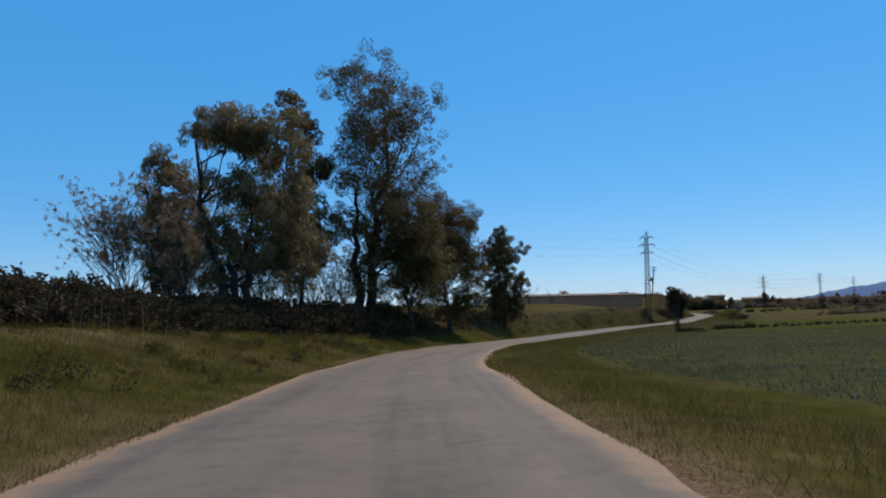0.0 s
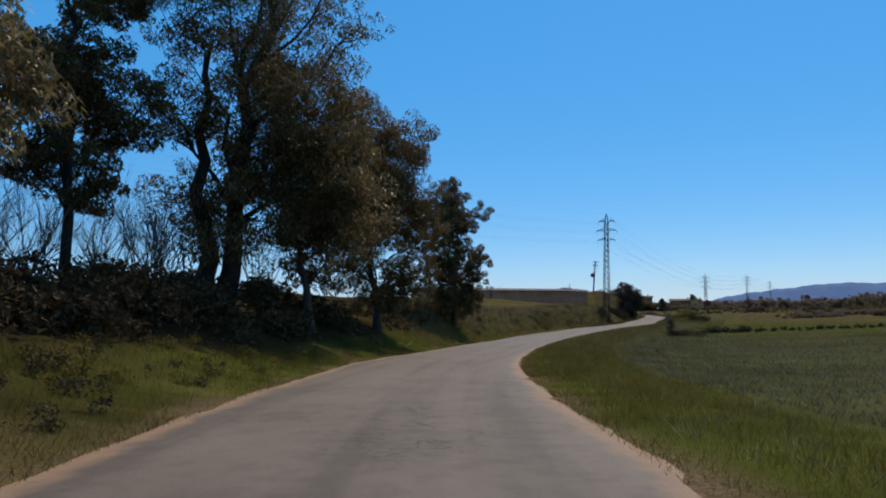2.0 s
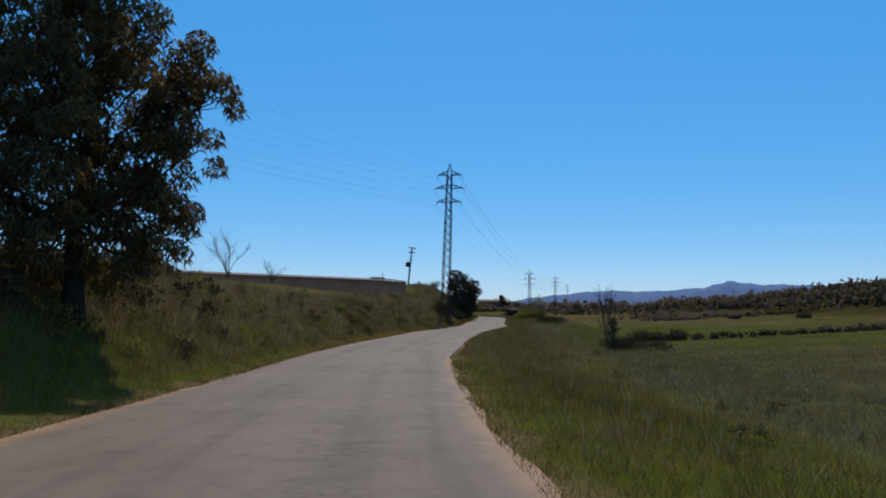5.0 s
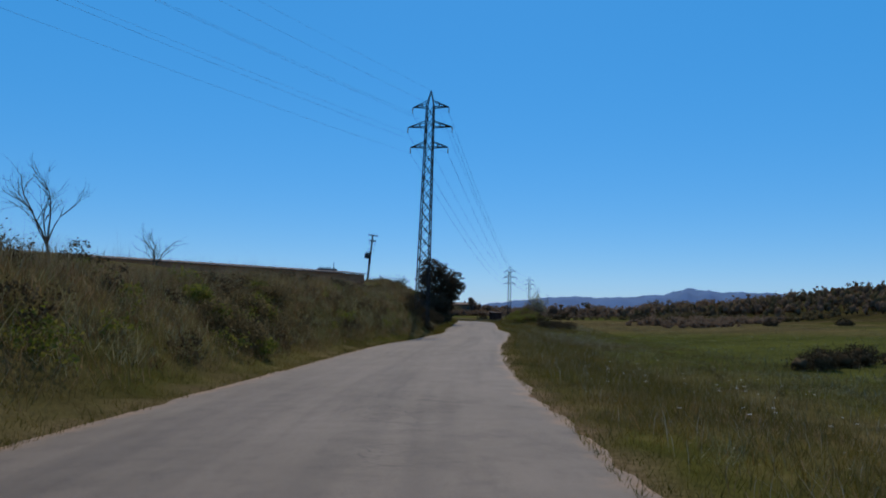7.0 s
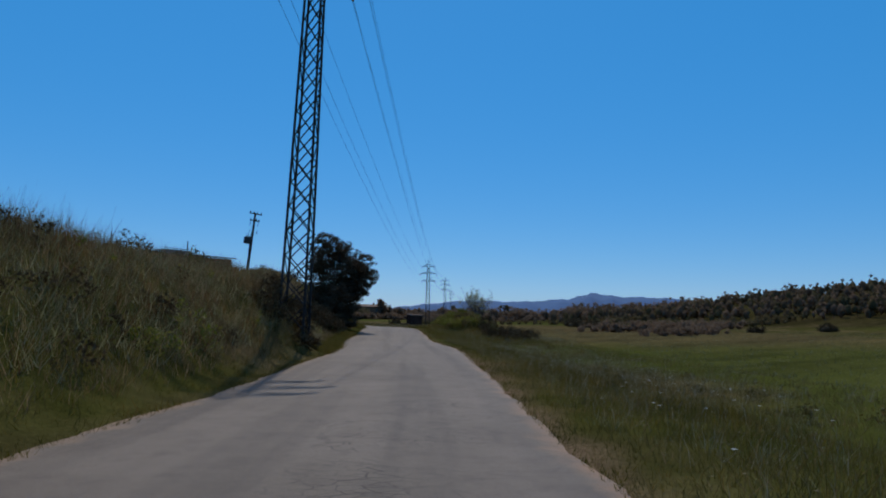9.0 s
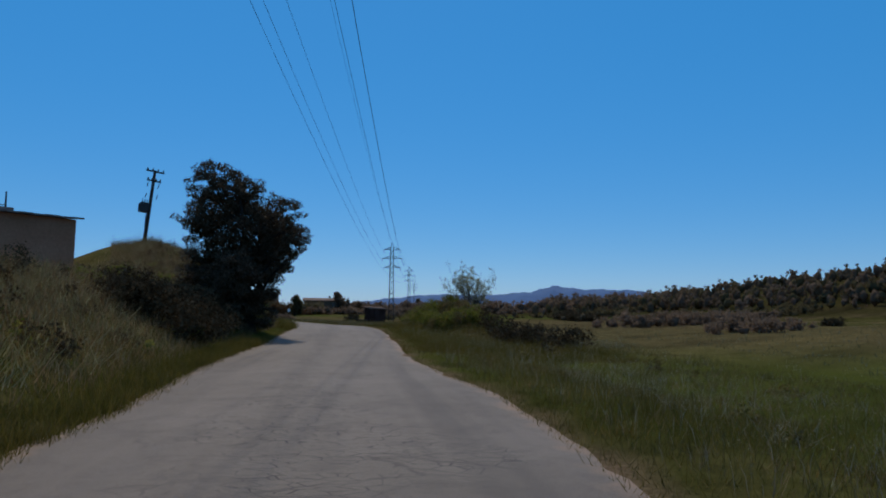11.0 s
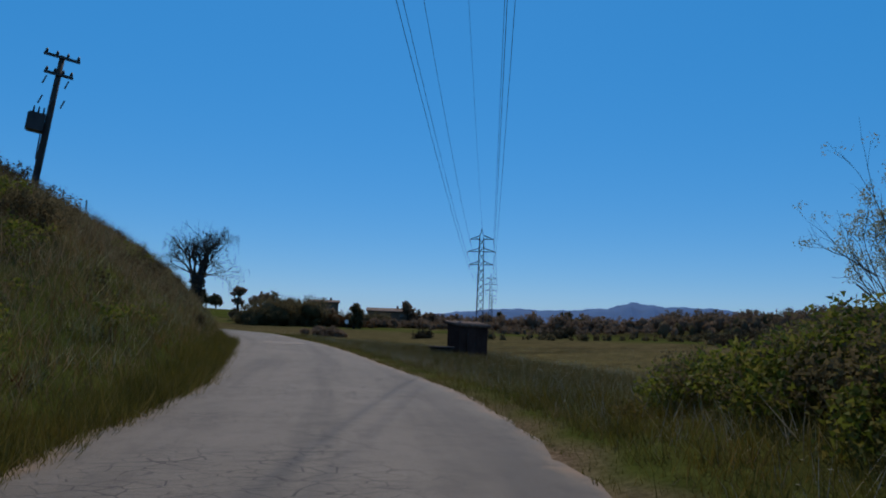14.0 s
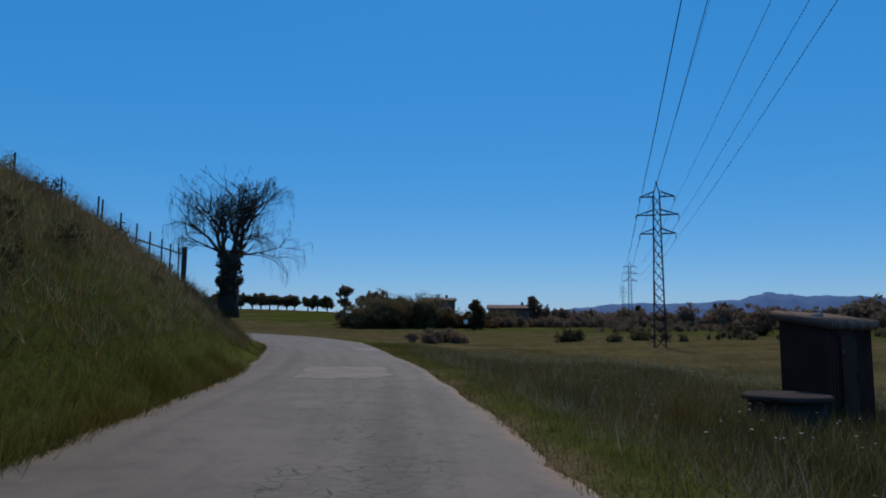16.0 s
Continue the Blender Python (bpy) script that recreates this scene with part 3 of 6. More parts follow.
# ---- blades of grass ----
def blades(name, x, y, z, height, width, lean, material, label, category, seed, single=False):
    """Bent blades, pointed at both ends; single ones are straight."""
    g = np.random.RandomState(seed)
    k = len(x)
    a, b = g.uniform(0, 2 * np.pi, k), g.uniform(0, 2 * np.pi, k)
    h = height * g.uniform(0.55, 1.25, k)
    w = width * g.uniform(0.6, 1.3, k) * 0.5
    bend = lean * h * g.uniform(0.2, 1.2, k)
    foot = np.stack([x, y, z - 0.03], 1)
    side = np.stack([np.cos(a), np.sin(a), np.zeros(k)], 1) * w[:, None]
    out = np.stack([np.cos(b), np.sin(b), np.zeros(k)], 1) * bend[:, None]
    up = np.stack([np.zeros(k), np.zeros(k), h], 1)
    if single:
        v = np.stack([foot - side, foot + side, foot + up + out], 1).reshape(-1, 3)
        tri = np.arange(k * 3).reshape(k, 3)
    else:
        mid = foot + up * 0.6 + out * 0.3
        v = np.stack([foot, mid - side, mid + side, foot + up + out], 1).reshape(-1, 3)
        o = (np.arange(k) * 4)[:, None]
        tri = np.concatenate([o + np.array([[0, 2, 1]]), o + np.array([[1, 2, 3]])], 1).reshape(-1, 3)
    return tagged(new(name, mesh_of(name, v, tri, material)), label, category, kind="stuff")


def sown(count, s0, s1, o_of, seed):
    g = np.random.RandomState(seed)
    s = g.uniform(s0, s1, count)
    o = o_of(s, g)
    x, y = beside(s, o)
    z = np.interp(s, fine_s, fine[:, 2]) + rise(s, o, x, y) + far_rise(x, y)
    return s, o, x, y, z


def clumped(x, y, g, cut=0.35):
    return (lumps(x * 1.4, y * 1.4) * 0.8 + lumps(x * 0.31 + 5, y * 0.31)) * 0.5 + g.uniform(-0.6, 0.6, len(x)) > cut - 0.55


for side_name, edge, sign in (("left", EDGE_L, -1), ("right", EDGE_R, 1)):
    s, o, x, y, z = sown(260000, -3, 222, lambda s, g: sign * (np.interp(s, *edge) - 0.02 + 4.3 * g.uniform(0, 1, len(s)) ** 1.4), 11 + sign)
    keep = clumped(x, y, np.random.RandomState(5)) & ~((sign < 0) & (-o - np.interp(s, *EDGE_L) > np.interp(s, *UNDER) + 0.2)) & ~((sign < 0) & (s > 86) & (-o - np.interp(s, *EDGE_L) > 1.6))
    d = np.abs(o) - np.interp(s, *edge)
    blades("verge_grass", x[keep], y[keep], z[keep], ((0.09 + 0.15 * step01(0.0, 1.8, d)) * (1 + 0.45 * lumps(x * 0.7, y * 0.7)))[keep], 0.0095, 0.8, GRASS, "lush green verge grass beside the lane", "grass", 21 + sign, True)
s, o, x, y, z = sown(90000, -3, 72, lambda s, g: -(np.interp(s, *EDGE_L) + 3.0 + 8 * g.uniform(0, 1, len(s))), 31)
keep = clumped(x, y, np.random.RandomState(6)) & (-o - np.interp(s, *EDGE_L) < np.interp(s, *UNDER) + 0.2)
blades("meadow_grass", x[keep], y[keep], z[keep], 0.24, 0.010, 0.7, GRASS, "rough green grass on the bank under the trees", "grass", 32)
s, o, x, y, z = sown(260000, 66, 222, lambda s, g: -(np.interp(s, *EDGE_L) + 0.7 + (np.interp(s, CREST[0], CREST[1]) + 1.6) * g.uniform(0, 1, len(s)) ** 0.9), 33)
keep = clumped(x, y, np.random.RandomState(7), 0.25)
blades("bank_grass", x[keep], y[keep], z[keep], 0.34, 0.011, 0.7, BANK, "tall half-dry grass covering the roadside bank", "grass", 34, True)
s, o, x, y, z = sown(20000, 76, 220, lambda s, g: -(np.interp(s, *EDGE_L) + 1.8 + (np.interp(s, CREST[0], CREST[1]) + 0.8) * g.uniform(0, 1, len(s))), 35)
blades("oat_stalks", x, y, z, 0.60, 0.007, 0.35, BANK, "pale dry grass stalks standing out of the bank", "grass", 36)
s, o, x, y, z = sown(120000, -2, 175, lambda s, g: np.interp(s, *FIELD_NEAR) + 0.3 + 34 * g.uniform(0, 1, len(s)) ** 1.3, 37)
o_row = np.round(o / 0.42) * 0.42 + np.random.RandomState(8).normal(0, 0.06, len(o))
x, y = beside(s, o_row)
z = np.interp(s, fine_s, fine[:, 2]) + rise(s, o_row, x, y) + far_rise(x, y)
keep = np.random.RandomState(10).uniform(0, 1, len(s)) > 0.85 * step01(85, 125, s)
x, y, z = x[keep], y[keep], z[keep]
blades("young_crop", x, y, z, 0.18, 0.036, 0.9, CROP, "young blue-green cereal crop in rows", "crop", 38, True)
s, o, x, y, z = sown(120000, 60, 222, lambda s, g: np.interp(s, *EDGE_R) + 1.6 + 9.0 * g.uniform(0, 1, len(s)), 39)
keep = clumped(x, y, np.random.RandomState(9), 0.3)
blades("rough_grass", x[keep], y[keep], z[keep], 0.20, 0.010, 0.8, VERGE, "rough mixed green and straw grass at the field's edge", "grass", 40, True)
s, o, x, y, z = sown(5000, 70, 222, lambda s, g: np.interp(s, *EDGE_R) + 0.6 + 6.0 * g.uniform(0, 1, len(s)), 41)
blades("straw_stalks", x, y, z, 0.38, 0.006, 0.4, STRAW, "pale straw-coloured seed stalks on the verge", "grass", 42)


s, o, x, y, z = sown(34000, 176, 206, lambda s, g: np.interp(s, *EDGE_R) + 1.4 + 6.0 * g.uniform(0, 1, len(s)), 43)
blades("tall_weeds", x, y, z, 0.36, 0.009, 0.6, VERGE, "tall rough weeds in front of the hut", "weeds", 44)
s, o, x, y, z = sown(2500, 60, 150, lambda s, g: np.interp(s, *EDGE_R) + 1.2 + 4.5 * g.uniform(0, 1, len(s)), 45)
blades("tall_weeds", x, y, z, 0.34, 0.009, 0.5, VERGE, "tall rough weeds along the verge", "weeds", 46)


s, o, x, y, z = sown(70, 5, 20, lambda s, g: -(np.interp(s, *EDGE_L) + 3.0 + 5.0 * g.uniform(0, 1, len(s))), 47)
blades("dead_stalks", x, y, z, 1.25, 0.012, 0.15, STRAW, "tall dead stalks standing out of the grassy bank", "weeds", 48)


s, o, x, y, z = sown(9000, 186.5, 193.5, lambda s, g: 3.4 + 3.2 * g.uniform(0, 1, len(s)), 49)
blades("tall_weeds", x, y, z, 0.50, 0.008, 0.5, VERGE, "tall rough weeds round the well", "weeds", 50)


def tussocks(name, count, s0, s1, o_of, each, height, spread, width, lean, material, label, seed):
    """Tufts of blades that spring from one root each."""
    s, o, x, y, z = sown(count, s0, s1, o_of, seed)
    g = np.random.RandomState(seed + 1)
    tall = height * g.uniform(0.45, 1.25, count)
    i = np.repeat(np.arange(count), each)
    dx, dy = g.normal(0, spread, len(i)), g.normal(0, spread, len(i))
    blades(name, x[i] + dx, y[i] + dy, z[i] - 0.03, tall[i] * g.uniform(0.6, 1.1, len(i)), width, lean, material, label, "grass", seed + 2, True)


bank_o = lambda lo, hi: (lambda s, g: -(np.interp(s, *EDGE_L) + lo + (np.interp(s, CREST[0], CREST[1]) + hi - lo) * g.uniform(0, 1, len(s))))
tussocks("pale_tussocks", 5600, 80, 214, bank_o(1.2, 1.0), 15, 0.42, 0.12, 0.016, 0.9, HERB, "grey-green leafy tussocks over the bank", 501)
tussocks("brown_tussocks", 2600, 76, 214, bank_o(1.0, 1.0), 13, 0.46, 0.14, 0.012, 0.9, BANK, "half-dry brown tussocks over the bank", 504)
tussocks("brown_tussocks", 2200, 176, 216, bank_o(1.6, 1.0), 14, 0.44, 0.13, 0.011, 0.8, BANK, "straw-brown grass tufts over the steep bank", 549)
tussocks("rusty_tussocks", 260, 96, 200, bank_o(1.2, 0.0), 14, 0.5, 0.14, 0.022, 0.8, EMBER, "rust-red dock and dead weeds on the bank", 507)
for cs0, cs1, cn in ((84, 126, 520), (164, 214, 900)):
    tussocks("crest_stalks", cn, cs0, cs1, lambda s, g: -(np.interp(s, *EDGE_L) + np.interp(s, CREST[0], CREST[1]) + g.normal(0, 0.35, len(s))), 9, 0.80, 0.16, 0.009, 0.35, BANK, "tall dry stalks along the top of the bank", 510)
tussocks("foot_tussocks", 5200, 60, 216, lambda s, g: -(np.interp(s, *EDGE_L) + 0.06 + 2.2 * g.uniform(0, 1, len(s)) ** 1.1), 16, 0.18, 0.10, 0.012, 0.9, GRASS, "fresh green tufts at the foot of the bank", 513)
tussocks("edge_tufts", 1500, -2, 216, lambda s, g: np.where(g.uniform(0, 1, len(s)) < 0.5, -(np.interp(s, *EDGE_L) - 0.08 + 0.3 * g.uniform(0, 1, len(s))), np.interp(s, *EDGE_R) - 0.08 + 0.3 * g.uniform(0, 1, len(s))), 16, 0.055, 0.09, 0.012, 1.5, GRASS, "short tufts creeping over the edge of the asphalt", 540)
tussocks("bend_tussocks", 1900, 168, 202, lambda s, g: -(np.interp(s, *EDGE_L) - 0.08 + 0.8 * g.uniform(0, 1, len(s))), 16, 0.44, 0.10, 0.010, 0.8, GRASS, "tall fresh grass leaning over the inside of the bend", 528)
tussocks("bend_tussocks", 1100, 137, 158, lambda s, g: -(np.interp(s, *EDGE_L) - 0.06 + 0.8 * g.uniform(0, 1, len(s))), 16, 0.36, 0.10, 0.010, 0.8, GRASS, "tall fresh grass leaning over the edge of the asphalt", 552)
tussocks("verge_tussocks", 2600, 0, 214, lambda s, g: np.interp(s, *EDGE_R) + 0.25 + 5.5 * g.uniform(0, 1, len(s)) ** 1.3, 18, 0.22, 0.11, 0.010, 1.0, VERGE, "uneven olive tufts in the verge", 516)
tussocks("pale_verge_tussocks", 3600, 20, 214, lambda s, g: np.interp(s, *EDGE_R) + 0.8 + 6.5 * g.uniform(0, 1, len(s)), 16, 0.22, 0.10, 0.010, 0.9, HERB, "pale grey-green tufts in the verge", 519)
tussocks("dry_verge_tussocks", 4800, 20, 214, lambda s, g: np.interp(s, *EDGE_R) + 0.5 + 8.5 * g.uniform(0, 1, len(s)), 15, 0.24, 0.13, 0.010, 1.0, VERGE, "brown dry tufts in the verge", 522)
tussocks("field_tufts", 5200, 60, 215, lambda s, g: np.interp(s, *FIELD_NEAR) - 1.5 + 48 * g.uniform(0, 1, len(s)) ** 1.5, 10, 0.18, 0.18, 0.016, 1.1, HERB, "pale tufts scattered over the field", 531)
tussocks("brown_field_tufts", 4200, 50, 215, lambda s, g: np.interp(s, *FIELD_NEAR) - 2.0 + 45 * g.uniform(0, 1, len(s)) ** 1.4, 10, 0.15, 0.2, 0.016, 1.2, VERGE, "low brown tufts scattered over the field", 534)
tussocks("mound_grass", 3900, 153, 174, lambda s, g: np.interp(s, *EDGE_R) + 0.6 + 6.8 * g.uniform(0, 1, len(s)), 14, 0.38, 0.12, 0.011, 0.8, GRASS, "rough green grass over the mound", 537)
tussocks("oat_heads", 150, 183, 194, lambda s, g: np.interp(s, *EDGE_R) + 1.0 + 3.2 * g.uniform(0, 1, len(s)), 12, 0.36, 0.10, 0.009, 1.7, STRAW, "nodding pale oat heads in the rough verge", 543)
tussocks("oat_heads", 420, 126, 160, lambda s, g: np.interp(s, *EDGE_R) + 2.6 + np.abs(g.normal(0, 2.6, len(s))), 11, 0.40, 0.12, 0.011, 1.3, STRAW, "nodding pale oat heads between verge and field", 555)
tussocks("pale_crop_tufts", 2600, 58, 112, lambda s, g: np.interp(s, *FIELD_NEAR) - 0.8 + np.abs(g.normal(0, 4.5, len(s))), 9, 0.17, 0.16, 0.018, 1.3, HERB, "crop leaves with pale undersides near the field's edge", 558)
tussocks("tan_bank_tufts", 2600, 172, 216, bank_o(2.6, 1.2), 12, 0.50, 0.14, 0.012, 0.8, BANK, "tall tan grass over the upper bank below the fence", 564)
tussocks("tan_verge_tufts", 1700, 172, 216, lambda s, g: np.interp(s, *EDGE_R) + 0.6 + 6.0 * g.uniform(0, 1, len(s)), 11, 0.30, 0.12, 0.011, 1.0, BANK, "tan half-dry tufts in the rough verge by the hut", 567)
tussocks("straw_verge_tufts", 1500, 66, 172, lambda s, g: np.interp(s, *EDGE_R) + 0.7 + np.abs(g.normal(0, 2.4, len(s))), 10, 0.28, 0.12, 0.010, 1.0, BANK, "straw-coloured tufts among the verge grass", 570)
tussocks("pale_verge_flecks", 1500, 160, 212, lambda s, g: np.interp(s, *EDGE_R) + 1.2 + 9.0 * g.uniform(0, 1, len(s)) ** 1.2, 7, 0.40, 0.13, 0.015, 0.9, STRAW, "pale seed heads thick in the rough verge", 573)
tussocks("grey_verge_herbs", 1800, 158, 214, lambda s, g: np.interp(s, *EDGE_R) + 0.9 + 10.0 * g.uniform(0, 1, len(s)), 12, 0.34, 0.15, 0.014, 1.0, HERB, "grey-green herbs thick in the rough verge", 576)
tussocks("tan_meadow_tufts", 2200, 178, 216, lambda s, g: np.interp(s, *EDGE_R) + 6.0 + 22 * g.uniform(0, 1, len(s)), 9, 0.26, 0.2, 0.016, 1.0, BANK, "tan dry tufts over the meadow", 561)
tussocks("oat_heads", 160, 62, 125, lambda s, g: np.interp(s, *EDGE_R) + 1.2 + 4.0 * g.uniform(0, 1, len(s)), 12, 0.30, 0.10, 0.009, 1.6, STRAW, "nodding pale oat heads in the verge", 546)
tussocks("meadow_tussocks", 900, 4, 60, lambda s, g: -(np.interp(s, *EDGE_L) + 0.3 + (np.interp(s, *UNDER) - 0.3) * g.uniform(0, 1, len(s))), 16, 0.30, 0.12, 0.010, 0.8, GRASS, "taller green tufts on the grassy bank", 525)


# ---- trees ----
def leaves(name, centres, radii, count, length, width, droop, material, seed, flat=0.7, inner=0.35, loose=1.0, tuft=18):
    """Many small pointed leaves, in tufts spread over the crown's masses."""
    g = np.random.RandomState(seed)
    centres, radii = np.asarray(centres, float), np.asarray(radii, float)
    share = radii ** 2 / (radii ** 2).sum()
    clumps = max(20, count // tuft)
    which = g.choice(len(radii), clumps, p=share)
    way = g.normal(0, 1, (clumps, 3))
    way /= np.linalg.norm(way, axis=1)[:, None]
    deep = inner + (1 - inner) * g.uniform(0, 1, clumps) ** 0.5
    hub = centres[which] + way * (radii[which] * deep * g.uniform(0.85, 1.15, clumps))[:, None] * np.array([1, 1, flat])
    size = (0.35 + 0.65 * radii[which]) * g.uniform(0.10, 0.25, clumps) * loose * (1.0 + 0.55 * (tuft > 40))
    pick = g.choice(clumps, count, p=size ** 1.5 / (size ** 1.5).sum())
    off_ = g.normal(0, 0.6, (count, 3))
    if tuft > 40:                       # a tuft is a small dome, fullest on its outer side
        n_ = np.linalg.norm(off_, axis=1)[:, None] + 1e-6
        off_ = off_ / n_ * np.minimum(n_, 0.95) ** 0.6
        off_[:, 2] = np.where(off_[:, 2] < 0, off_[:, 2] * 0.6, off_[:, 2] * 0.9)
    p = hub[pick] + off_ * size[pick][:, None] * np.array([1, 1, 0.8 + 0.5 * max(droop, 0)])
    axis = g.normal(0, 1, (count, 3))
    axis /= np.linalg.norm(axis, axis=1)[:, None]
    axis[:, 2] = axis[:, 2] * (1 - droop) - droop * 1.1
    axis /= np.linalg.norm(axis, axis=1)[:, None]
    side = np.cross(axis, g.normal(0, 1, (count, 3)))
    side /= np.linalg.norm(side, axis=1)[:, None] + 1e-9
    ln, wd = length * g.uniform(0.6, 1.3, count)[:, None], width * g.uniform(0.7, 1.3, count)[:, None]
    v = np.stack([p - side * wd * 0.62, p + axis * ln, p + side * wd * 0.62], 1).reshape(-1, 3)
    f = np.arange(count * 3).reshape(count, 3)
    return mesh_of(name, v, f, material)


def ball(level):
    bm = bmesh.new()
    bmesh.ops.create_icosphere(bm, subdivisions=level, radius=1.0)
    v = np.array([q.co[:] for q in bm.verts])
    f = np.array([[q.index for q in t.verts] for t in bm.faces])
    bm.free()
    return v, f


def cores(name, centres, radii, material, seed, flat=0.8, level=2, share=0.8):
    """The shaded inside of far bushes: one lumpy mass for each."""
    g = np.random.RandomState(seed)
    v, f = ball(level)
    centres, radii = np.asarray(centres, float), np.asarray(radii, float)
    n = len(radii)
    grow = g.uniform(0.6, 1.3, (n, len(v), 1)) * radii[:, None, None] * share
    V = centres[:, None, :] + v[None] * grow * np.array([1, 1, flat])
    Fc = f[None] + (np.arange(n) * len(v))[:, None, None]
    me = mesh_of(name, V.reshape(-1, 3), Fc.reshape(-1, 3), material)
    me.polygons.foreach_set("use_smooth", [True] * len(me.polygons))
    return me


def wavy(a, b, g, amount, n=6):
    a, b = Vector(a), Vector(b)
    out = []
    for i in range(n + 1):
        u = i / n
        k = math.sin(u * math.pi) * amount
        out.append(a.lerp(b, u) + Vector((g.uniform(-k, k), g.uniform(-k, k), 0)))
    return out


def big_tree(name, x, y, blobs, label, leaf, bark, count, trunk_r, length=0.30, width=0.085, droop=0.6, bearing=0.0, depth=0.75, seed=1, stems=1, foot=None, flat=0.8, extra=None, tuft=90):
    """blobs: across, height in the world, radius and, if fixed, depth. The crown's masses lie across the view at that bearing, and are spread in depth."""
    g = random.Random(seed)
    z0 = (land_at(x, y) if foot is None else foot) - 0.1
    root = thing(name, Matrix.Translation((x, y, z0)), label, "tree")
    turn = Matrix.Rotation(-radians(bearing), 3, "Z")
    masses, sizes = [], []
    for dx, hz, r, *deep in blobs:
        masses.append(turn @ Vector((dx, deep[0] if deep else g.uniform(-1, 1) * r * depth, 0)) + Vector((0, 0, hz - z0)))
        sizes.append(r)
        if deep:
            masses.append(masses[-1] + Vector((-0.3 * r, 0.2 * r, -0.4 * r)))
            sizes.append(r * 0.8)
            continue
        masses.append(turn @ Vector((dx * 0.6 + g.uniform(-0.4, 0.4) * r, g.choice((-1, 1)) * r * g.uniform(0.9, 1.5) * depth, 0)) + Vector((0, 0, hz - z0 - 0.2 * r)))
        sizes.append(r * 0.8)
    top = max(m.z for m in masses)
    for k in range(stems):
        lean = turn @ Vector(((k - (stems - 1) / 2) * trunk_r * (5 if stems != 2 else -6), g.uniform(-0.4, 0.4), 0))
        end = Vector((blobs[0][0] * 0.7, 0, 0)) + lean * 1.1
        end = turn @ Vector((end.x, end.y, 0)) + Vector((0, 0, top * (0.86 if k == 0 else 0.55)))
        pts = wavy(lean * 0.3, end, g, top * 0.03, 9)
        h = Heap().tube(pts, [trunk_r * (1.35 if i == 0 else 1) * (1 - 0.9 * i / 9) + 0.02 for i in range(10)], 10)
        part("trunk", h.mesh("trunk", bark, True), root)
        if k == 0:
            spine = pts
    for m, r in list(zip(masses, sizes))[::2]:
        low = max(0.18 * top, m.z - r * 1.6 - 0.12 * top)
        start = min(spine, key=lambda q: abs(q.z - low))
        rr = max(0.025, trunk_r * 0.36 * (1 - 0.6 * start.z / top))
        pts = wavy(start, m, g, (m - start).length * 0.07, 5)
        h = Heap().tube(pts, [rr * (1 - 0.8 * i / 5) for i in range(6)], 5)
        for i in range(5):
            a = g.choice(pts[3:])
            b = m + Vector((g.uniform(-1, 1), g.uniform(-1, 1), g.uniform(-0.8, 0.9))) * r * 0.85
            h.tube(wavy(a, b, g, 0.1 * r, 3), [rr * 0.3, rr * 0.22, rr * 0.15, rr * 0.06], 4)
        part("limb", h.mesh("limb", bark, True), root)
    part("crown", leaves("crown", masses, sizes, count, length, width, droop, leaf, seed, flat, 0.45, 1.0, tuft), root)
    if extra:
        part("rusty_foliage", leaves("rusty_foliage", masses, [r * 1.02 for r in sizes], extra[1], length, width, droop, extra[0], seed + 50, flat, 0.5, 1.0, tuft), root, "rusty seeding foliage")
    return root


def grown(h, p, way, length, radius, depth, g, spread, droop, tips, sides=4):
    """A branch and its branches, into one heap."""
    n = 3
    pts, q, w = [p], p, way.normalized()
    for i in range(n):
        w = (w + Vector((g.uniform(-1, 1), g.uniform(-1, 1), g.uniform(-0.6, 0.8) - droop * (3 - depth) * 0.25)) * 0.16).normalized()
        q = q + w * (length / n)
        pts.append(q)
    h.tube(pts, [radius, radius * 0.85, radius * 0.7, radius * 0.55], max(3, sides if depth > 1 else 3), cap=False)
    if depth == 0:
        tips.append((q, w))
        return
    for i in range(g.choice((2, 3, 3)) + (depth > 2)):
        a = g.uniform(0, 2 * math.pi)
        side = w.cross(Vector((math.cos(a), math.sin(a), 0.3))).normalized()
        nw = (w + side * g.uniform(0.4, 1.0) * spread + Vector((0, 0, 0.12 - droop * 0.35))).normalized()
        grown(h, pts[g.choice((1, 2, 3, 3))], nw, length * g.uniform(0.6, 0.85), radius * 0.55, depth - 1, g, spread, droop, tips, sides)


def bare_tree(name, x, y, height, label, bark, seed, depth=4, trunk_r=0.08, spread=0.8, stems=1, droop=0.0, leaf=None, leaf_count=0, leaf_len=0.1, category="tree", z=None, first=0.32, slim=1.0):
    g = random.Random(seed)
    z0 = (land_at(x, y) if z is None else z) - 0.05
    root = thing(name, Matrix.Translation((x, y, z0)) @ Matrix.Diagonal((slim, slim, 1.0, 1.0)), label, category)
    tips = []
    for k in range(stems):
        h = Heap()
        a = g.uniform(0, 6.28)
        way = Vector((math.cos(a) * 0.28, math.sin(a) * 0.28, 1)) if stems > 1 else Vector((0.05, 0.03, 1))
        grown(h, Vector((g.uniform(-0.1, 0.1) * (stems - 1), g.uniform(-0.1, 0.1) * (stems - 1), 0)), way, height * first, trunk_r, depth, g, spread, droop, tips)
        part("trunk" if stems == 1 else "stem", h.mesh("branches", bark, True), root)
    if leaf:
        part("crown", leaves("crown", [t[0] for t in tips], [leaf_len * 2.2] * len(tips), leaf_count, leaf_len, leaf_len * 0.5, 0.2, leaf, seed, 1.0, 0.0), root, "sparse young leaves")
    return root


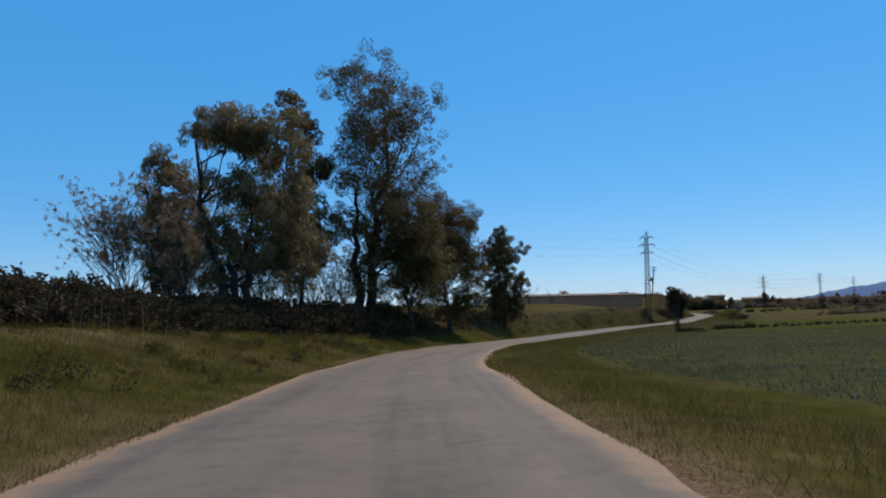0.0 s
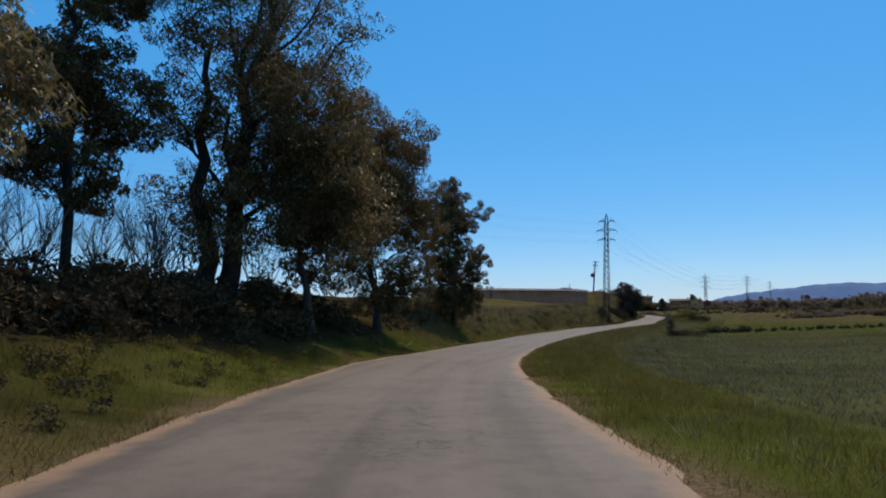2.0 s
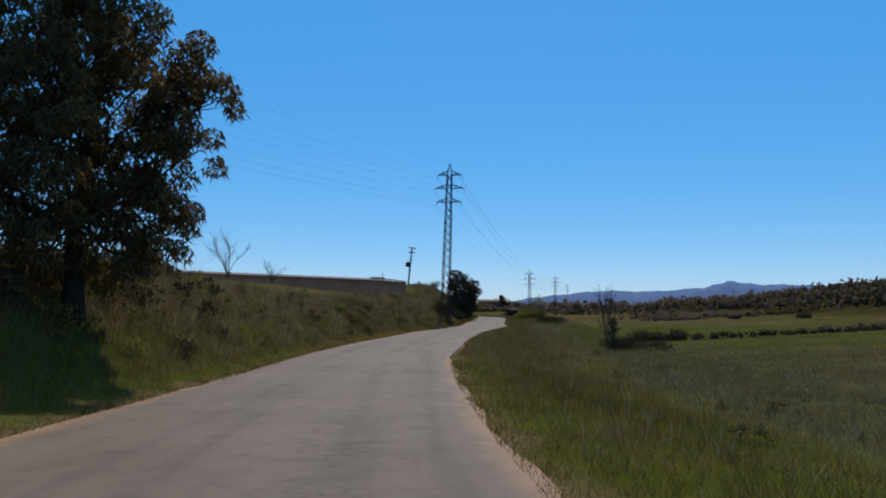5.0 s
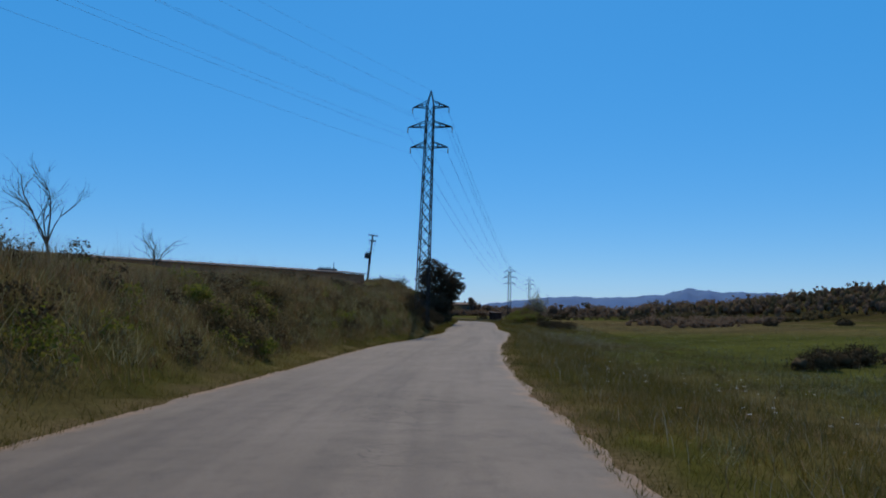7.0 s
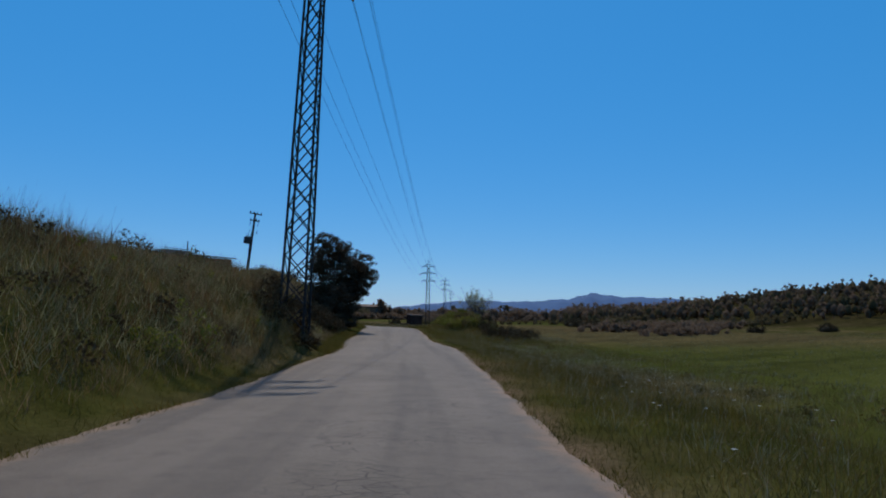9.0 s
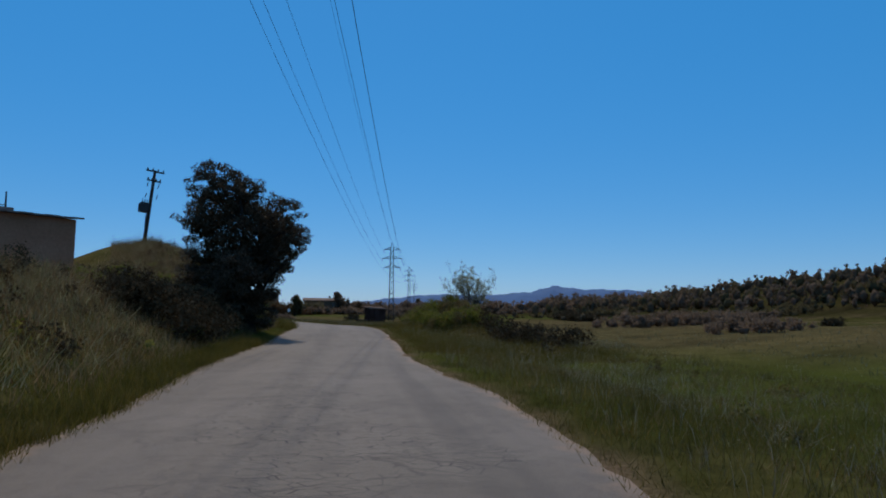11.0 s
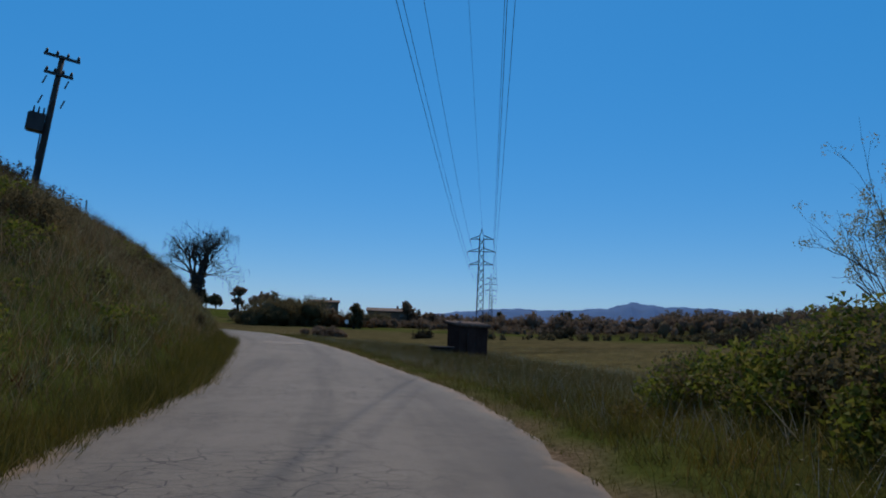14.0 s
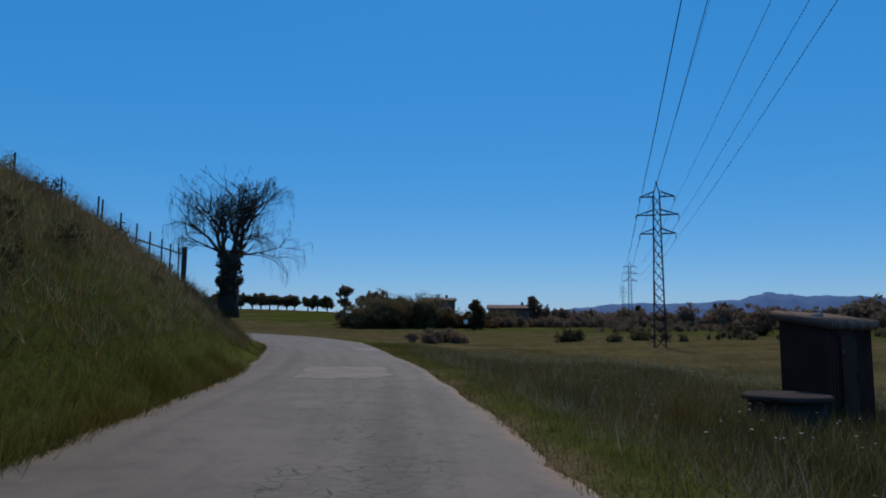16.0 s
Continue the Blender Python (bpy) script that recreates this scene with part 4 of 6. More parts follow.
T_MAIN = [(1.65, 20.4, 2.4), (-1.45, 19.5, 1.8), (4.95, 17.9, 2.0), (1.85, 16.6, 2.9), (5.35, 15.7, 1.8), (-0.15, 15.4, 2.2), (3.35, 12.3, 2.9), (-0.85, 12.3, 2.1), (5.95, 13.2, 1.4), (-1.55, 8.7, 1.8), (1.45, 8.3, 2.7), (4.05, 7.3, 2.6), (1.75, 4.6, 2.6), (-0.85, 5.4, 1.8)]
big_tree("eucalyptus", -6.24, 53.5, T_MAIN, "tall dark eucalyptus with a thick trunk and clumped crown", EUCA, BARK, 92000, 0.40, length=0.20, width=0.045, droop=0.7, bearing=-6.0, seed=3, stems=2)
T_PALE = [(-0.95, 11.5, 1.5), (-2.1, 11.0, 0.9), (0.3, 11.2, 1.5), (1.5, 10.8, 1.25), (2.4, 12.0, 1.0), (3.0, 10.3, 1.4), (-0.5, 8.3, 1.35), (2.4, 7.8, 2.1), (0.9, 5.3, 1.8), (3.3, 5.0, 1.7), (-1.1, 6.2, 1.2), (3.6, 3.4, 1.0), (-1.2, 3.8, 1.3)]
big_tree("eucalyptus", -10.8, 36.5, T_PALE, "grey-olive drooping eucalyptus with rusty tufts", PALE_EUCA, BARK, 58000, 0.26, length=0.23, width=0.045, droop=0.8, bearing=-16.0, seed=5, stems=3, extra=(RUST, 6000))
big_tree("eucalyptus", -9.8, 49.5, [(-1.25, 17.5, 0.75), (-0.7, 16.3, 1.15), (0.1, 14.9, 1.35), (0.9, 12.4, 1.5), (0.3, 10.3, 1.5), (1.3, 7.8, 1.7), (-0.9, 8.2, 1.5), (-1.4, 6.2, 1.4), (0.2, 5.4, 1.4), (-2.2, 9.6, 1.1)], "slender dark eucalyptus behind the drooping one", EUCA, BARK, 40000, 0.17, length=0.22, width=0.055, bearing=-11.0, seed=6)
big_tree("eucalyptus", -16.6, 41.5, [(-0.2, 10.7, 1.1), (1.1, 10.1, 1.3), (-0.8, 9.5, 1.0), (1.7, 8.8, 1.2), (0.3, 7.8, 1.5), (-0.9, 6.4, 1.4), (1.4, 6.0, 1.5), (0.2, 4.2, 1.5)], "olive eucalyptus with rust-coloured lower twigs", PALE_EUCA, BARK, 23000, 0.18, length=0.22, width=0.045, droop=0.75, bearing=-23.0, seed=7, stems=3, extra=(RUST, 8000))
big_tree("eucalyptus", -2.4, 55.3, [(-1.3, 6.2, 2.4), (1.4, 4.8, 2.2), (0.1, 8.4, 2.4), (-1.6, 10.2, 1.8), (0.3, 3.4, 1.9)], "low dark eucalyptus, its trunk coloured pale as if sunlit", EUCA, LIT_BARK, 30000, 0.17, length=0.22, width=0.055, droop=0.7, seed=8, extra=(PALE_EUCA, 7000))
big_tree("eucalyptus", 0.6, 62.8, [(-1.0, 10.9, 1.9), (0.5, 9.3, 2.1), (1.6, 10.0, 1.5), (-0.2, 6.2, 2.6), (2.1, 7.2, 1.5), (-1.7, 7.8, 2.2), (2.4, 5.2, 1.3), (1.4, 3.4, 1.4), (-2.6, 5.2, 1.6), (-1.4, 3.4, 1.4), (0.82, 2.3, 0.9), (1.71, 2.4, 0.8), (2.4, 2.6, 0.65), (1.31, 1.6, 0.7), (0.1, 1.9, 0.9), (-0.9, 2.0, 1.0), (2.76, 3.3, 0.6), (3.0, 4.3, 0.7), (3.1, 3.0, 0.55), (2.55, 2.1, 0.5), (3.2, 5.3, 0.6), (0.2, 1.3, 0.75), (0.95, 1.25, 0.7), (1.65, 1.45, 0.65), (2.15, 1.7, 0.55), (2.25, 1.3, 0.4)], "dense dark eucalyptus with hanging leaves over the verge", EUCA, LIT_BARK, 104000, 0.2, length=0.18, width=0.038, droop=0.75, bearing=-4.0, seed=9)
T_LAST = [(-0.2, 10.5, 0.7), (-1.0, 9.4, 0.9), (0.35, 9.4, 0.9), (2.3, 8.6, 0.8), (-2.2, 8.3, 0.75), (-0.4, 8.0, 1.35), (0.95, 7.3, 0.95), (-1.7, 6.9, 0.9), (-0.5, 5.8, 1.35), (-2.3, 4.7, 0.6), (1.4, 5.5, 0.95), (1.8, 4.8, 0.75), (-1.1, 4.2, 1.15), (0.4, 3.7, 1.2), (1.55, 3.2, 0.75), (-2.0, 2.8, 0.6), (-0.5, 2.3, 1.1), (1.0, 1.9, 0.95), (1.65, 2.3, 0.6), (1.6, 1.5, 0.6), (2.2, 3.4, 0.6), (2.45, 4.7, 0.6), (-1.5, 1.6, 0.8), (-0.4, 1.1, 0.8), (0.9, 0.9, 0.7)]
big_tree("eucalyptus", 6.8, 77.6, T_LAST, "single dark eucalyptus with uneven lobed crown", EUCA, BARK, 68000, 0.17, length=0.19, width=0.042, droop=0.8, bearing=5.0, seed=10, flat=0.95)
T_BUSH = [(-1.38, 5.62, 0.7), (-1.91, 5.08, 0.64), (-0.55, 4.97, 0.77), (0.29, 4.74, 0.73), (-2.12, 4.07, 0.68), (-1.18, 4.09, 0.97), (0.04, 3.56, 0.99), (0.98, 3.67, 0.8), (1.48, 3.49, 0.58), (-1.66, 2.73, 0.84), (-0.49, 2.29, 1.08), (0.72, 2.38, 0.89), (1.36, 2.43, 0.51), (-1.1, 1.29, 1.05), (0.16, 1.24, 0.98), (-1.95, 1.66, 0.72), (0.68, 1.04, 0.55), (-0.57, 0.26, 0.95), (-1.5, 0.24, 0.82), (0.42, 0.27, 0.76), (-1.89, 0.74, 0.71), (0.84, 0.06, 0.49), (1.6, 3.9, 0.44, 1.9), (1.55, 3.1, 0.46, 1.9), (1.35, 4.5, 0.44, 1.8), (1.25, 2.4, 0.42, 1.8), (1.64, 3.7, 0.52, -1.4), (1.66, 3.0, 0.55, -1.4), (1.28, 4.4, 0.46, -1.3), (1.35, 2.3, 0.5, -1.3), (-0.8, 1.6, 0.8, -2.2), (-1.3, 0.9, 0.8, -2.0), (1.62, 3.2, 0.42, 2.25), (1.58, 2.6, 0.42, 2.35), (1.25, 2.0, 0.4, 2.6), (1.5, 2.3, 0.36, 2.7)]
big_tree("evergreen_oak", 50.75, 150.8, T_BUSH, "dense dark evergreen tree leaning over the lane", BUSH, BARK, 140000, 0.2, length=0.112, width=0.034, droop=-0.35, bearing=14.3, seed=12, stems=2, depth=0.6, flat=1.0)
for k, (bx, by, bh, n_) in enumerate(((-17.3, 38.4, 8.6, 6), (-15.2, 40.2, 8.8, 6), (-13.4, 38.0, 6.4, 5), (-18.6, 40.6, 6.8, 5))):
    tagged(bare_tree("bare_shrub", bx, by, bh, "many-stemmed shrub with pale yellow-brown twigs and rusty buds", TWIG, 61 + k * 7, 4, 0.05, 0.6, n_, leaf=BUDS, leaf_count=15000, leaf_len=0.075), group="rusty shrubs by the tall trees")
for k, (bx, by, bh) in enumerate(((-10.5, 47.4, 4.8), (-12.2, 46.0, 5.4), (-8.8, 50.0, 5.0), (-13.8, 48.0, 5.2), (-11.4, 50.5, 5.6), (-15.2, 45.5, 5.0), (-9.6, 52.0, 5.4), (-7.9, 52.8, 4.8), (-12.8, 49.4, 6.0), (-14.4, 50.2, 5.6), (-16.6, 47.5, 5.6), (-7.4, 49.6, 5.0), (-13.2, 44.4, 5.0), (-8.4, 55.0, 6.0), (-11.8, 48.6, 5.8), (-6.9, 51.6, 4.6), (-4.4, 56.8, 5.2), (-15.0, 52.0, 6.2))):
    tagged(bare_tree("bare_sapling", bx, by, bh, "slender leafless sapling behind the brambles", TWIG, 70 + k, 4, 0.045, 0.5, 3), group="thicket of bare saplings")
sx, sy = 30.9, 92.2
bare_tree("bare_sapling", sx, sy, 4.2, "thin leafless sapling with an ivy-clad foot at the crop's edge", TWIG, 81, 3, 0.045, 0.3, 3)
bare_tree("bare_tree", 15.4, 123.9, 5.9, "small leafless round-headed tree on the bank", TWIG, 83, 4, 0.07, 0.8, 2)
bare_tree("bare_tree", 21.2, 136.2, 3.9, "low leafless tree on the bank", TWIG, 84, 3, 0.05, 0.8, 3)
bare_tree("young_tree", 64.8, 153.5, 3.75, "small pale tree with sparse new leaves in a bramble mound", TWIG, 90, 4, 0.034, 0.62, 8, leaf=SPRING, leaf_count=16000, leaf_len=0.036, slim=0.92)


def willow(x, y, z):
    """A stout ivy-clad pole of a trunk, arching limbs from its head, twigs that hang at the rim."""
    g = random.Random(97)
    root = thing("willow", Matrix.Translation((x, y, z)) @ Matrix.Diagonal((1.12, 1.12, 1.0, 1.0)), "pollarded leafless willow with a thick dark trunk", "tree")
    h = Heap().tube([(0, 0, -0.4), (0.02, 0, 0.3), (-0.03, 0.02, 1.1), (0.02, 0, 1.8), (0.0, 0, 2.25)], [0.46, 0.36, 0.31, 0.33, 0.42], 14)
    part("trunk", h.mesh("trunk", BARK, True), root)
    fine_twigs = Heap()
    for k in range(9):
        a = 2 * math.pi * k / 9 + g.uniform(-0.25, 0.25)
        flare = (0.15, 0.85, 0.4, 0.65)[k % 4]
        outward = Vector((math.cos(a), math.sin(a), 0))
        h, tips = Heap(), []
        p = outward * g.uniform(0.1, 0.34) + Vector((0, 0, g.uniform(1.95, 2.4)))
        h.tube([p - Vector((0, 0, 0.3)), p], [0.15, 0.10], 7)
        grown(h, p, outward * flare + Vector((0, 0, 1)), g.uniform(1.0, 1.4), 0.095, 4, g, 0.85, 0.10, tips)
        part("limb", h.mesh("limb", BARK, True), root)
        for t0, w in tips:
            far = math.hypot(t0.x, t0.y) > 1.25
            for q in range(2 if far else 1):
                drop = g.uniform(0.2, 0.85) if far else g.uniform(0.1, 0.4)
                e = t0 + (w + Vector((g.uniform(-1, 1), g.uniform(-1, 1), 0)) * 0.5) * 0.16
                fine_twigs.tube([t0, e, e + Vector((g.uniform(-0.07, 0.07), g.uniform(-0.07, 0.07), -drop * 0.5)), e + Vector((g.uniform(-0.1, 0.1), g.uniform(-0.1, 0.1), -drop))], [0.0065, 0.0055, 0.0045, 0.003], 3, cap=False)
    tagged(part("twig_curtain", fine_twigs.mesh("twig_curtain", TWIG), root, "thin hanging twigs"), kind="stuff")
    ring = [(0.24 * math.cos(k * 2.4), 0.24 * math.sin(k * 2.4), 0.4 + 0.15 * k) for k in range(14)]
    part("ivy", leaves("ivy", ring, [0.24] * len(ring), 4200, 0.09, 0.08, 0.3, BUSH, 98, 1.0, 0.6), root, "dark ivy round the trunk")


willow(66.4, 199.2, 1.55)


# ---- brambles and shrubs ----
def thicket(name, places, label, leaf, count, length, seed, category="shrub", fill=0.25, core=0, flat=0.75):
    """places: x, y, radius, height over the ground."""
    x, y = np.array([p[0] for p in places]), np.array([p[1] for p in places])
    z = land(x, y)
    c = np.stack([x, y, z + np.array([p[3] for p in places]) - np.array([p[2] for p in places]) * 0.6], 1)
    r = [p[2] for p in places]
    me = leaves(name, c, r, count, length, length * (0.42 if core else 0.55), -0.45 if core else 0.1, leaf, seed, flat, fill)
    if core:
        inside = cores(name, c, r, leaf, seed + 1, flat, core, 0.6)
        bm = bmesh.new()
        bm.from_mesh(me)
        bm.from_mesh(inside)
        bm.to_mesh(me)
        bm.free()
        bpy.data.meshes.remove(inside)
    return tagged(new(name, me), label, category, kind="stuff")


g = random.Random(5)
hedge = []
for k in range(420):
    s_ = g.uniform(14, 84)
    d_ = float(np.interp(s_, *UNDER)) + 0.7 + g.uniform(0, 6.5)
    x_, y_ = spot(s_, -(float(np.interp(s_, *EDGE_L)) + d_))
    hedge.append((x_, y_, g.uniform(0.6, 1.05) * (1.0 if s_ < 58 else 0.62), min(0.45 + 0.35 * (d_ - float(np.interp(s_, *UNDER))), 1.5 if s_ < 58 else 0.4) * g.uniform(0.8, 1.15)))
for k in range(90):
    s_ = g.uniform(64, 88)
    x_, y_ = spot(s_, -(float(np.interp(s_, *EDGE_L)) + g.uniform(2.4, 6.5)))
    hedge.append((x_, y_, g.uniform(0.3, 0.6), g.uniform(0.3, 0.65)))
thicket("brambles", hedge, "dark tangled brambles under the trees", BRAMBLE, 104000, 0.155, 6)
reeds = []
for k in range(60):
    s_ = g.uniform(2, 34)
    x_, y_ = spot(s_, -(float(np.interp(s_, *EDGE_L)) + g.uniform(9.5, 13)))
    reeds.append((x_, y_, g.uniform(0.6, 0.9), g.uniform(0.9, 1.5)))
thicket("dark_hedge", reeds, "dark hedge along the top of the bank", BRAMBLE, 26000, 0.16, 7, "hedge")
mound = []
for k in range(190):
    s_ = max(min(g.gauss(168.8, 2.4), 172.3), 164.8)
    o_ = g.uniform(3.8, 7.8)
    x_, y_ = spot(s_, o_)
    mound.append((x_, y_, g.uniform(0.3, 0.58), g.uniform(0.34, 0.66)))
thicket("bramble_mound", mound[::2], "dense green bramble mound beside the lane", BRIGHT, 80000, 0.07, 8)
thicket("mound_scrub", mound[1::2], "brown-green scrub covering the mound", FARLEAF, 30000, 0.062, 21)
mound = []
for k in range(30):
    s_ = g.gauss(162.5, 2.5)
    x_, y_ = spot(s_, 7.6 + g.uniform(-1.4, 1.4))
    mound.append((x_, y_, g.uniform(0.4, 0.8), g.uniform(0.4, 0.9)))
thicket("dark_brambles", mound, "dark shaded brambles sloping to the field", BRAMBLE, 10000, 0.10, 9)
foot = [(spot(135.0 + g.uniform(-2.2, 1.8), -4.3 + g.uniform(-0.9, 0.7))) for _ in range(14)]
thicket("pylon_scrub", [(a, b, g.uniform(0.3, 0.5), g.uniform(0.3, 0.6)) for a, b in foot], "dark scrub round the foot of the pylon", BRAMBLE, 7000, 0.09, 10)
low = [(spot(157 + g.uniform(-5.0, 4.0), -5.6 + g.uniform(-1.0, 1.2))) for _ in range(46)]
thicket("tree_skirt", [(a, b, g.uniform(0.5, 0.8), g.uniform(0.6, 1.1)) for a, b in low], "dark undergrowth below the evergreen tree", BRAMBLE, 34000, 0.10, 13)
scrub = [(sx + g.uniform(-0.5, 2.9), sy + g.uniform(-0.8, 1.0), g.uniform(0.25, 0.5), g.uniform(0.3, 0.7)) for _ in range(16)] + [(sx + g.uniform(-0.15, 0.15), sy + g.uniform(-0.15, 0.15), 0.24, 0.3 + 0.17 * k) for k in range(9)]
thicket("sapling_scrub", scrub, "low dark scrub round the sapling", BRAMBLE, 9000, 0.07, 14)
row = [(39 + k * 0.55 + g.uniform(-0.3, 0.3), 101.0 + k * 0.12 + g.uniform(-0.4, 0.4), g.uniform(0.28, 0.5) * (1.3 if k < 12 else 0.8), g.uniform(0.35, 0.6) * (1.2 if k < 12 else 0.8)) for k in range(84)]
thicket("field_hedge", row, "low dark shrubs along a field boundary", BRAMBLE, 24000, 0.085, 15, "hedge", 0.4, 2)


weeds = []
for k in range(420):
    s_ = g.uniform(74, 212)
    x_, y_ = spot(s_, -(float(np.interp(s_, *EDGE_L)) + g.uniform(1.2, float(np.interp(s_, CREST[0], CREST[1])) + 0.5)))
    weeds.append((x_, y_, g.uniform(0.2, 0.55), g.uniform(0.2, 0.6)))
bushes = []
for k in range(20):
    s_ = g.choice((g.gauss(172, 3.5), g.gauss(108, 5.0), g.uniform(142, 168), g.uniform(96, 206)))
    x_, y_ = spot(s_, -(float(np.interp(s_, *EDGE_L)) + g.uniform(1.8, float(np.interp(s_, CREST[0], CREST[1])) - 1.3)))
    if 112 < s_ < 141:
        continue
    for i in range(4):
        bushes.append((x_ + g.uniform(-0.7, 0.7), y_ + g.uniform(-0.7, 0.7), g.uniform(0.35, 0.75), g.uniform(0.35, 0.8)))
thicket("bank_bushes", bushes, "brown-green brambles growing on the bank", FARLEAF, 52000, 0.062, 19, "bramble")
thicket("pale_herbs", [(a + g.uniform(-0.8, 0.8), b + g.uniform(-0.8, 0.8), r * 0.6, h * 0.8) for a, b, r, h in bushes[::2]], "green leafy herbs among the bank grass", BRIGHT, 22000, 0.075, 20, "weeds")
thicket("bank_weeds", weeds[::3], "leafy green weeds scattered over the bank", BRIGHT, 18000, 0.07, 16, "weeds")
thicket("bank_scrub", weeds[1::3] + weeds[2::3], "brown-green tangled weeds over the bank", BRAMBLE, 50000, 0.07, 18, "weeds")
weeds = []
for k in range(120):
    s_ = g.uniform(60, 215)
    x_, y_ = spot(s_, float(np.interp(s_, *EDGE_R)) + g.uniform(1.2, 7.0))
    weeds.append((x_, y_, g.uniform(0.12, 0.26), g.uniform(0.12, 0.28)))
rank = []
for k in range(150):
    s_ = g.uniform(2, 46)
    x_, y_ = spot(s_, -(float(np.interp(s_, *EDGE_L)) + 1.0 + g.uniform(0, max(1.0, float(np.interp(s_, *UNDER)) - 0.6))))
    rank.append((x_, y_, g.uniform(0.12, 0.34), g.uniform(0.12, 0.36)))
thicket("rank_weeds", rank[::2], "rank dark green weeds on the grassy bank", GRASS, 14000, 0.06, 22, "weeds")
thicket("brown_weeds", rank[1::2], "brown-green withered weeds on the grassy bank", BRAMBLE, 11000, 0.06, 23, "weeds")
thicket("verge_weeds", weeds, "low leafy weeds in the rough verge", VERGE, 12000, 0.055, 17, "weeds")


# ---- pylons and their lines ----
ARMS = ((4.2, 1.38), (2.7, 1.63), (1.23, 1.34))      # depth under the top and half length on the first pylon


def pylon(x, y, top, base, turn, scale, label, bays=15, lean=0.0):
    """A slim square lattice tower with three crossarms."""
    root = thing("pylon", Matrix.Translation((x, y, base)) @ Matrix.Rotation(radians(lean), 4, Vector((0.29, 0.956, 0))) @ Matrix.Rotation(radians(turn), 4, "Z"), label, "pylon", "line of pylons")
    k = scale
    total = top - base
    body_top = total - 1.15 * k
    wide = lambda h: k * (0.44 - 0.19 * min(1, h / (body_top - 2.6 * k)))
    corners = ((-1, -1), (1, -1), (1, 1), (-1, 1))
    for cx, cy in corners:
        h = Heap().bar((cx * wide(0), cy * wide(0), -0.4), (cx * wide(body_top), cy * wide(body_top), body_top), 0.075 * k)
        part("leg", h.mesh("leg", STEEL), root)
    levels = [body_top * i / bays for i in range(bays + 1)]
    for face in range(4):
        (ax, ay), (bx, by) = corners[face], corners[(face + 1) % 4]
        for i in range(bays):
            a, b = levels[i], levels[i + 1]
            if (i + face) % 2:
                ax, ay, bx, by = bx, by, ax, ay
            part("brace", Heap().bar((ax * wide(a), ay * wide(a), a), (bx * wide(b), by * wide(b), b), 0.042 * k).mesh("brace", STEEL), root)
            if face % 2 == 0:
                part("brace", Heap().bar((bx * wide(a), by * wide(a), a), (ax * wide(b), ay * wide(b), b), 0.038 * k).mesh("brace", STEEL), root)
    h = Heap()
    for cx, cy in corners:
        h.bar((cx * wide(body_top), cy * wide(body_top), body_top), (0, 0, total), 0.06 * k)
    part("peak", h.mesh("peak", STEEL), root)
    ends = []
    for height, half in ARMS:
        z = total - height * k
        w = wide(min(z, body_top))
        h = Heap()
        for sgn in (-1, 1):
            tip = (sgn * half * k, 0, z)
            for cy in (-1, 1):
                h.bar((sgn * w, cy * w, z), tip, 0.06 * k)
                h.bar((sgn * w, cy * w, z + 0.42 * k), tip, 0.055 * k)
            for u in (0.35, 0.68):
                px = sgn * (w + (half * k - w) * u)
                h.bar((px, w * (1 - u), z), (px, w * (1 - u), z + 0.42 * k * (1 - u)), 0.04 * k)
                h.bar((px, -w * (1 - u), z), (px, -w * (1 - u), z + 0.42 * k * (1 - u)), 0.04 * k)
        part("crossarm", h.mesh("crossarm", STEEL), root)
        for sgn in (-1, 1):
            h = Heap()
            zz = z - 0.05 * k
            for i in range(5):
                h.tube([(sgn * half * k, 0, zz), (sgn * half * k, 0, zz - 0.03 * k), (sgn * half * k, 0, zz - 0.075 * k)], [0.02 * k, 0.065 * k, 0.02 * k], 8)
                zz -= 0.08 * k
            part("insulator", h.mesh("insulator", PORCELAIN, True), root, "pale glass insulator string")
            ends.append(root.matrix_basis @ Vector((sgn * half * k, 0, zz)))
    ends.append(root.matrix_basis @ Vector((0, 0, total)))
    return ends


LINE_TURN = -36.9
tower_a = pylon(37.66, 128.25, 15.8, land_at(37.66, 128.25), LINE_TURN, 0.97, "slim galvanised lattice pylon with three crossarms on the bank", 18, 1.2)
tower_b = pylon(95.0, 206.1, 10.9, land_at(95.0, 206.1), LINE_TURN, 0.86, "lattice pylon with three crossarms in the meadow", 14)
tower_c = pylon(156.0, 287.8, 15.1, land_at(156.0, 287.8), LINE_TURN, 0.98, "distant lattice pylon with three crossarms", 14)
tower_d = pylon(225.0, 381.0, 17.0, land_at(225, 381), LINE_TURN, 0.95, "far-off lattice pylon in the plain", 12)


def wire(a, b, sag, radius, label):
    pts = [a.lerp(b, i / 28) - Vector((0, 0, 4 * sag * (i / 28) * (1 - i / 28))) for i in range(29)]
    tagged(new("power_cable", Heap().tube(pts, [radius] * 29, 4).mesh("power_cable", CABLE)), label, "cable", "power line")


off = Vector((-105, -70, 3.0))
for i, (pa, pb, pc, pd) in enumerate(zip(tower_a, tower_b, tower_c, tower_d)):
    thin = 0.7 if i == 6 else 1.0
    wire(pa, pb, 1.3, 0.0085 * thin, "dark overhead power cable sagging between pylons")
    wire(pb, pc, 0.8, 0.012 * thin, "dark overhead power cable running into the distance")
    wire(pc, pd, 0.8, 0.012 * thin, "far overhead power cable")
    wire(pa, pa + off, 2.2, 0.0045 * thin, "thin overhead power cable leaving over the trees")


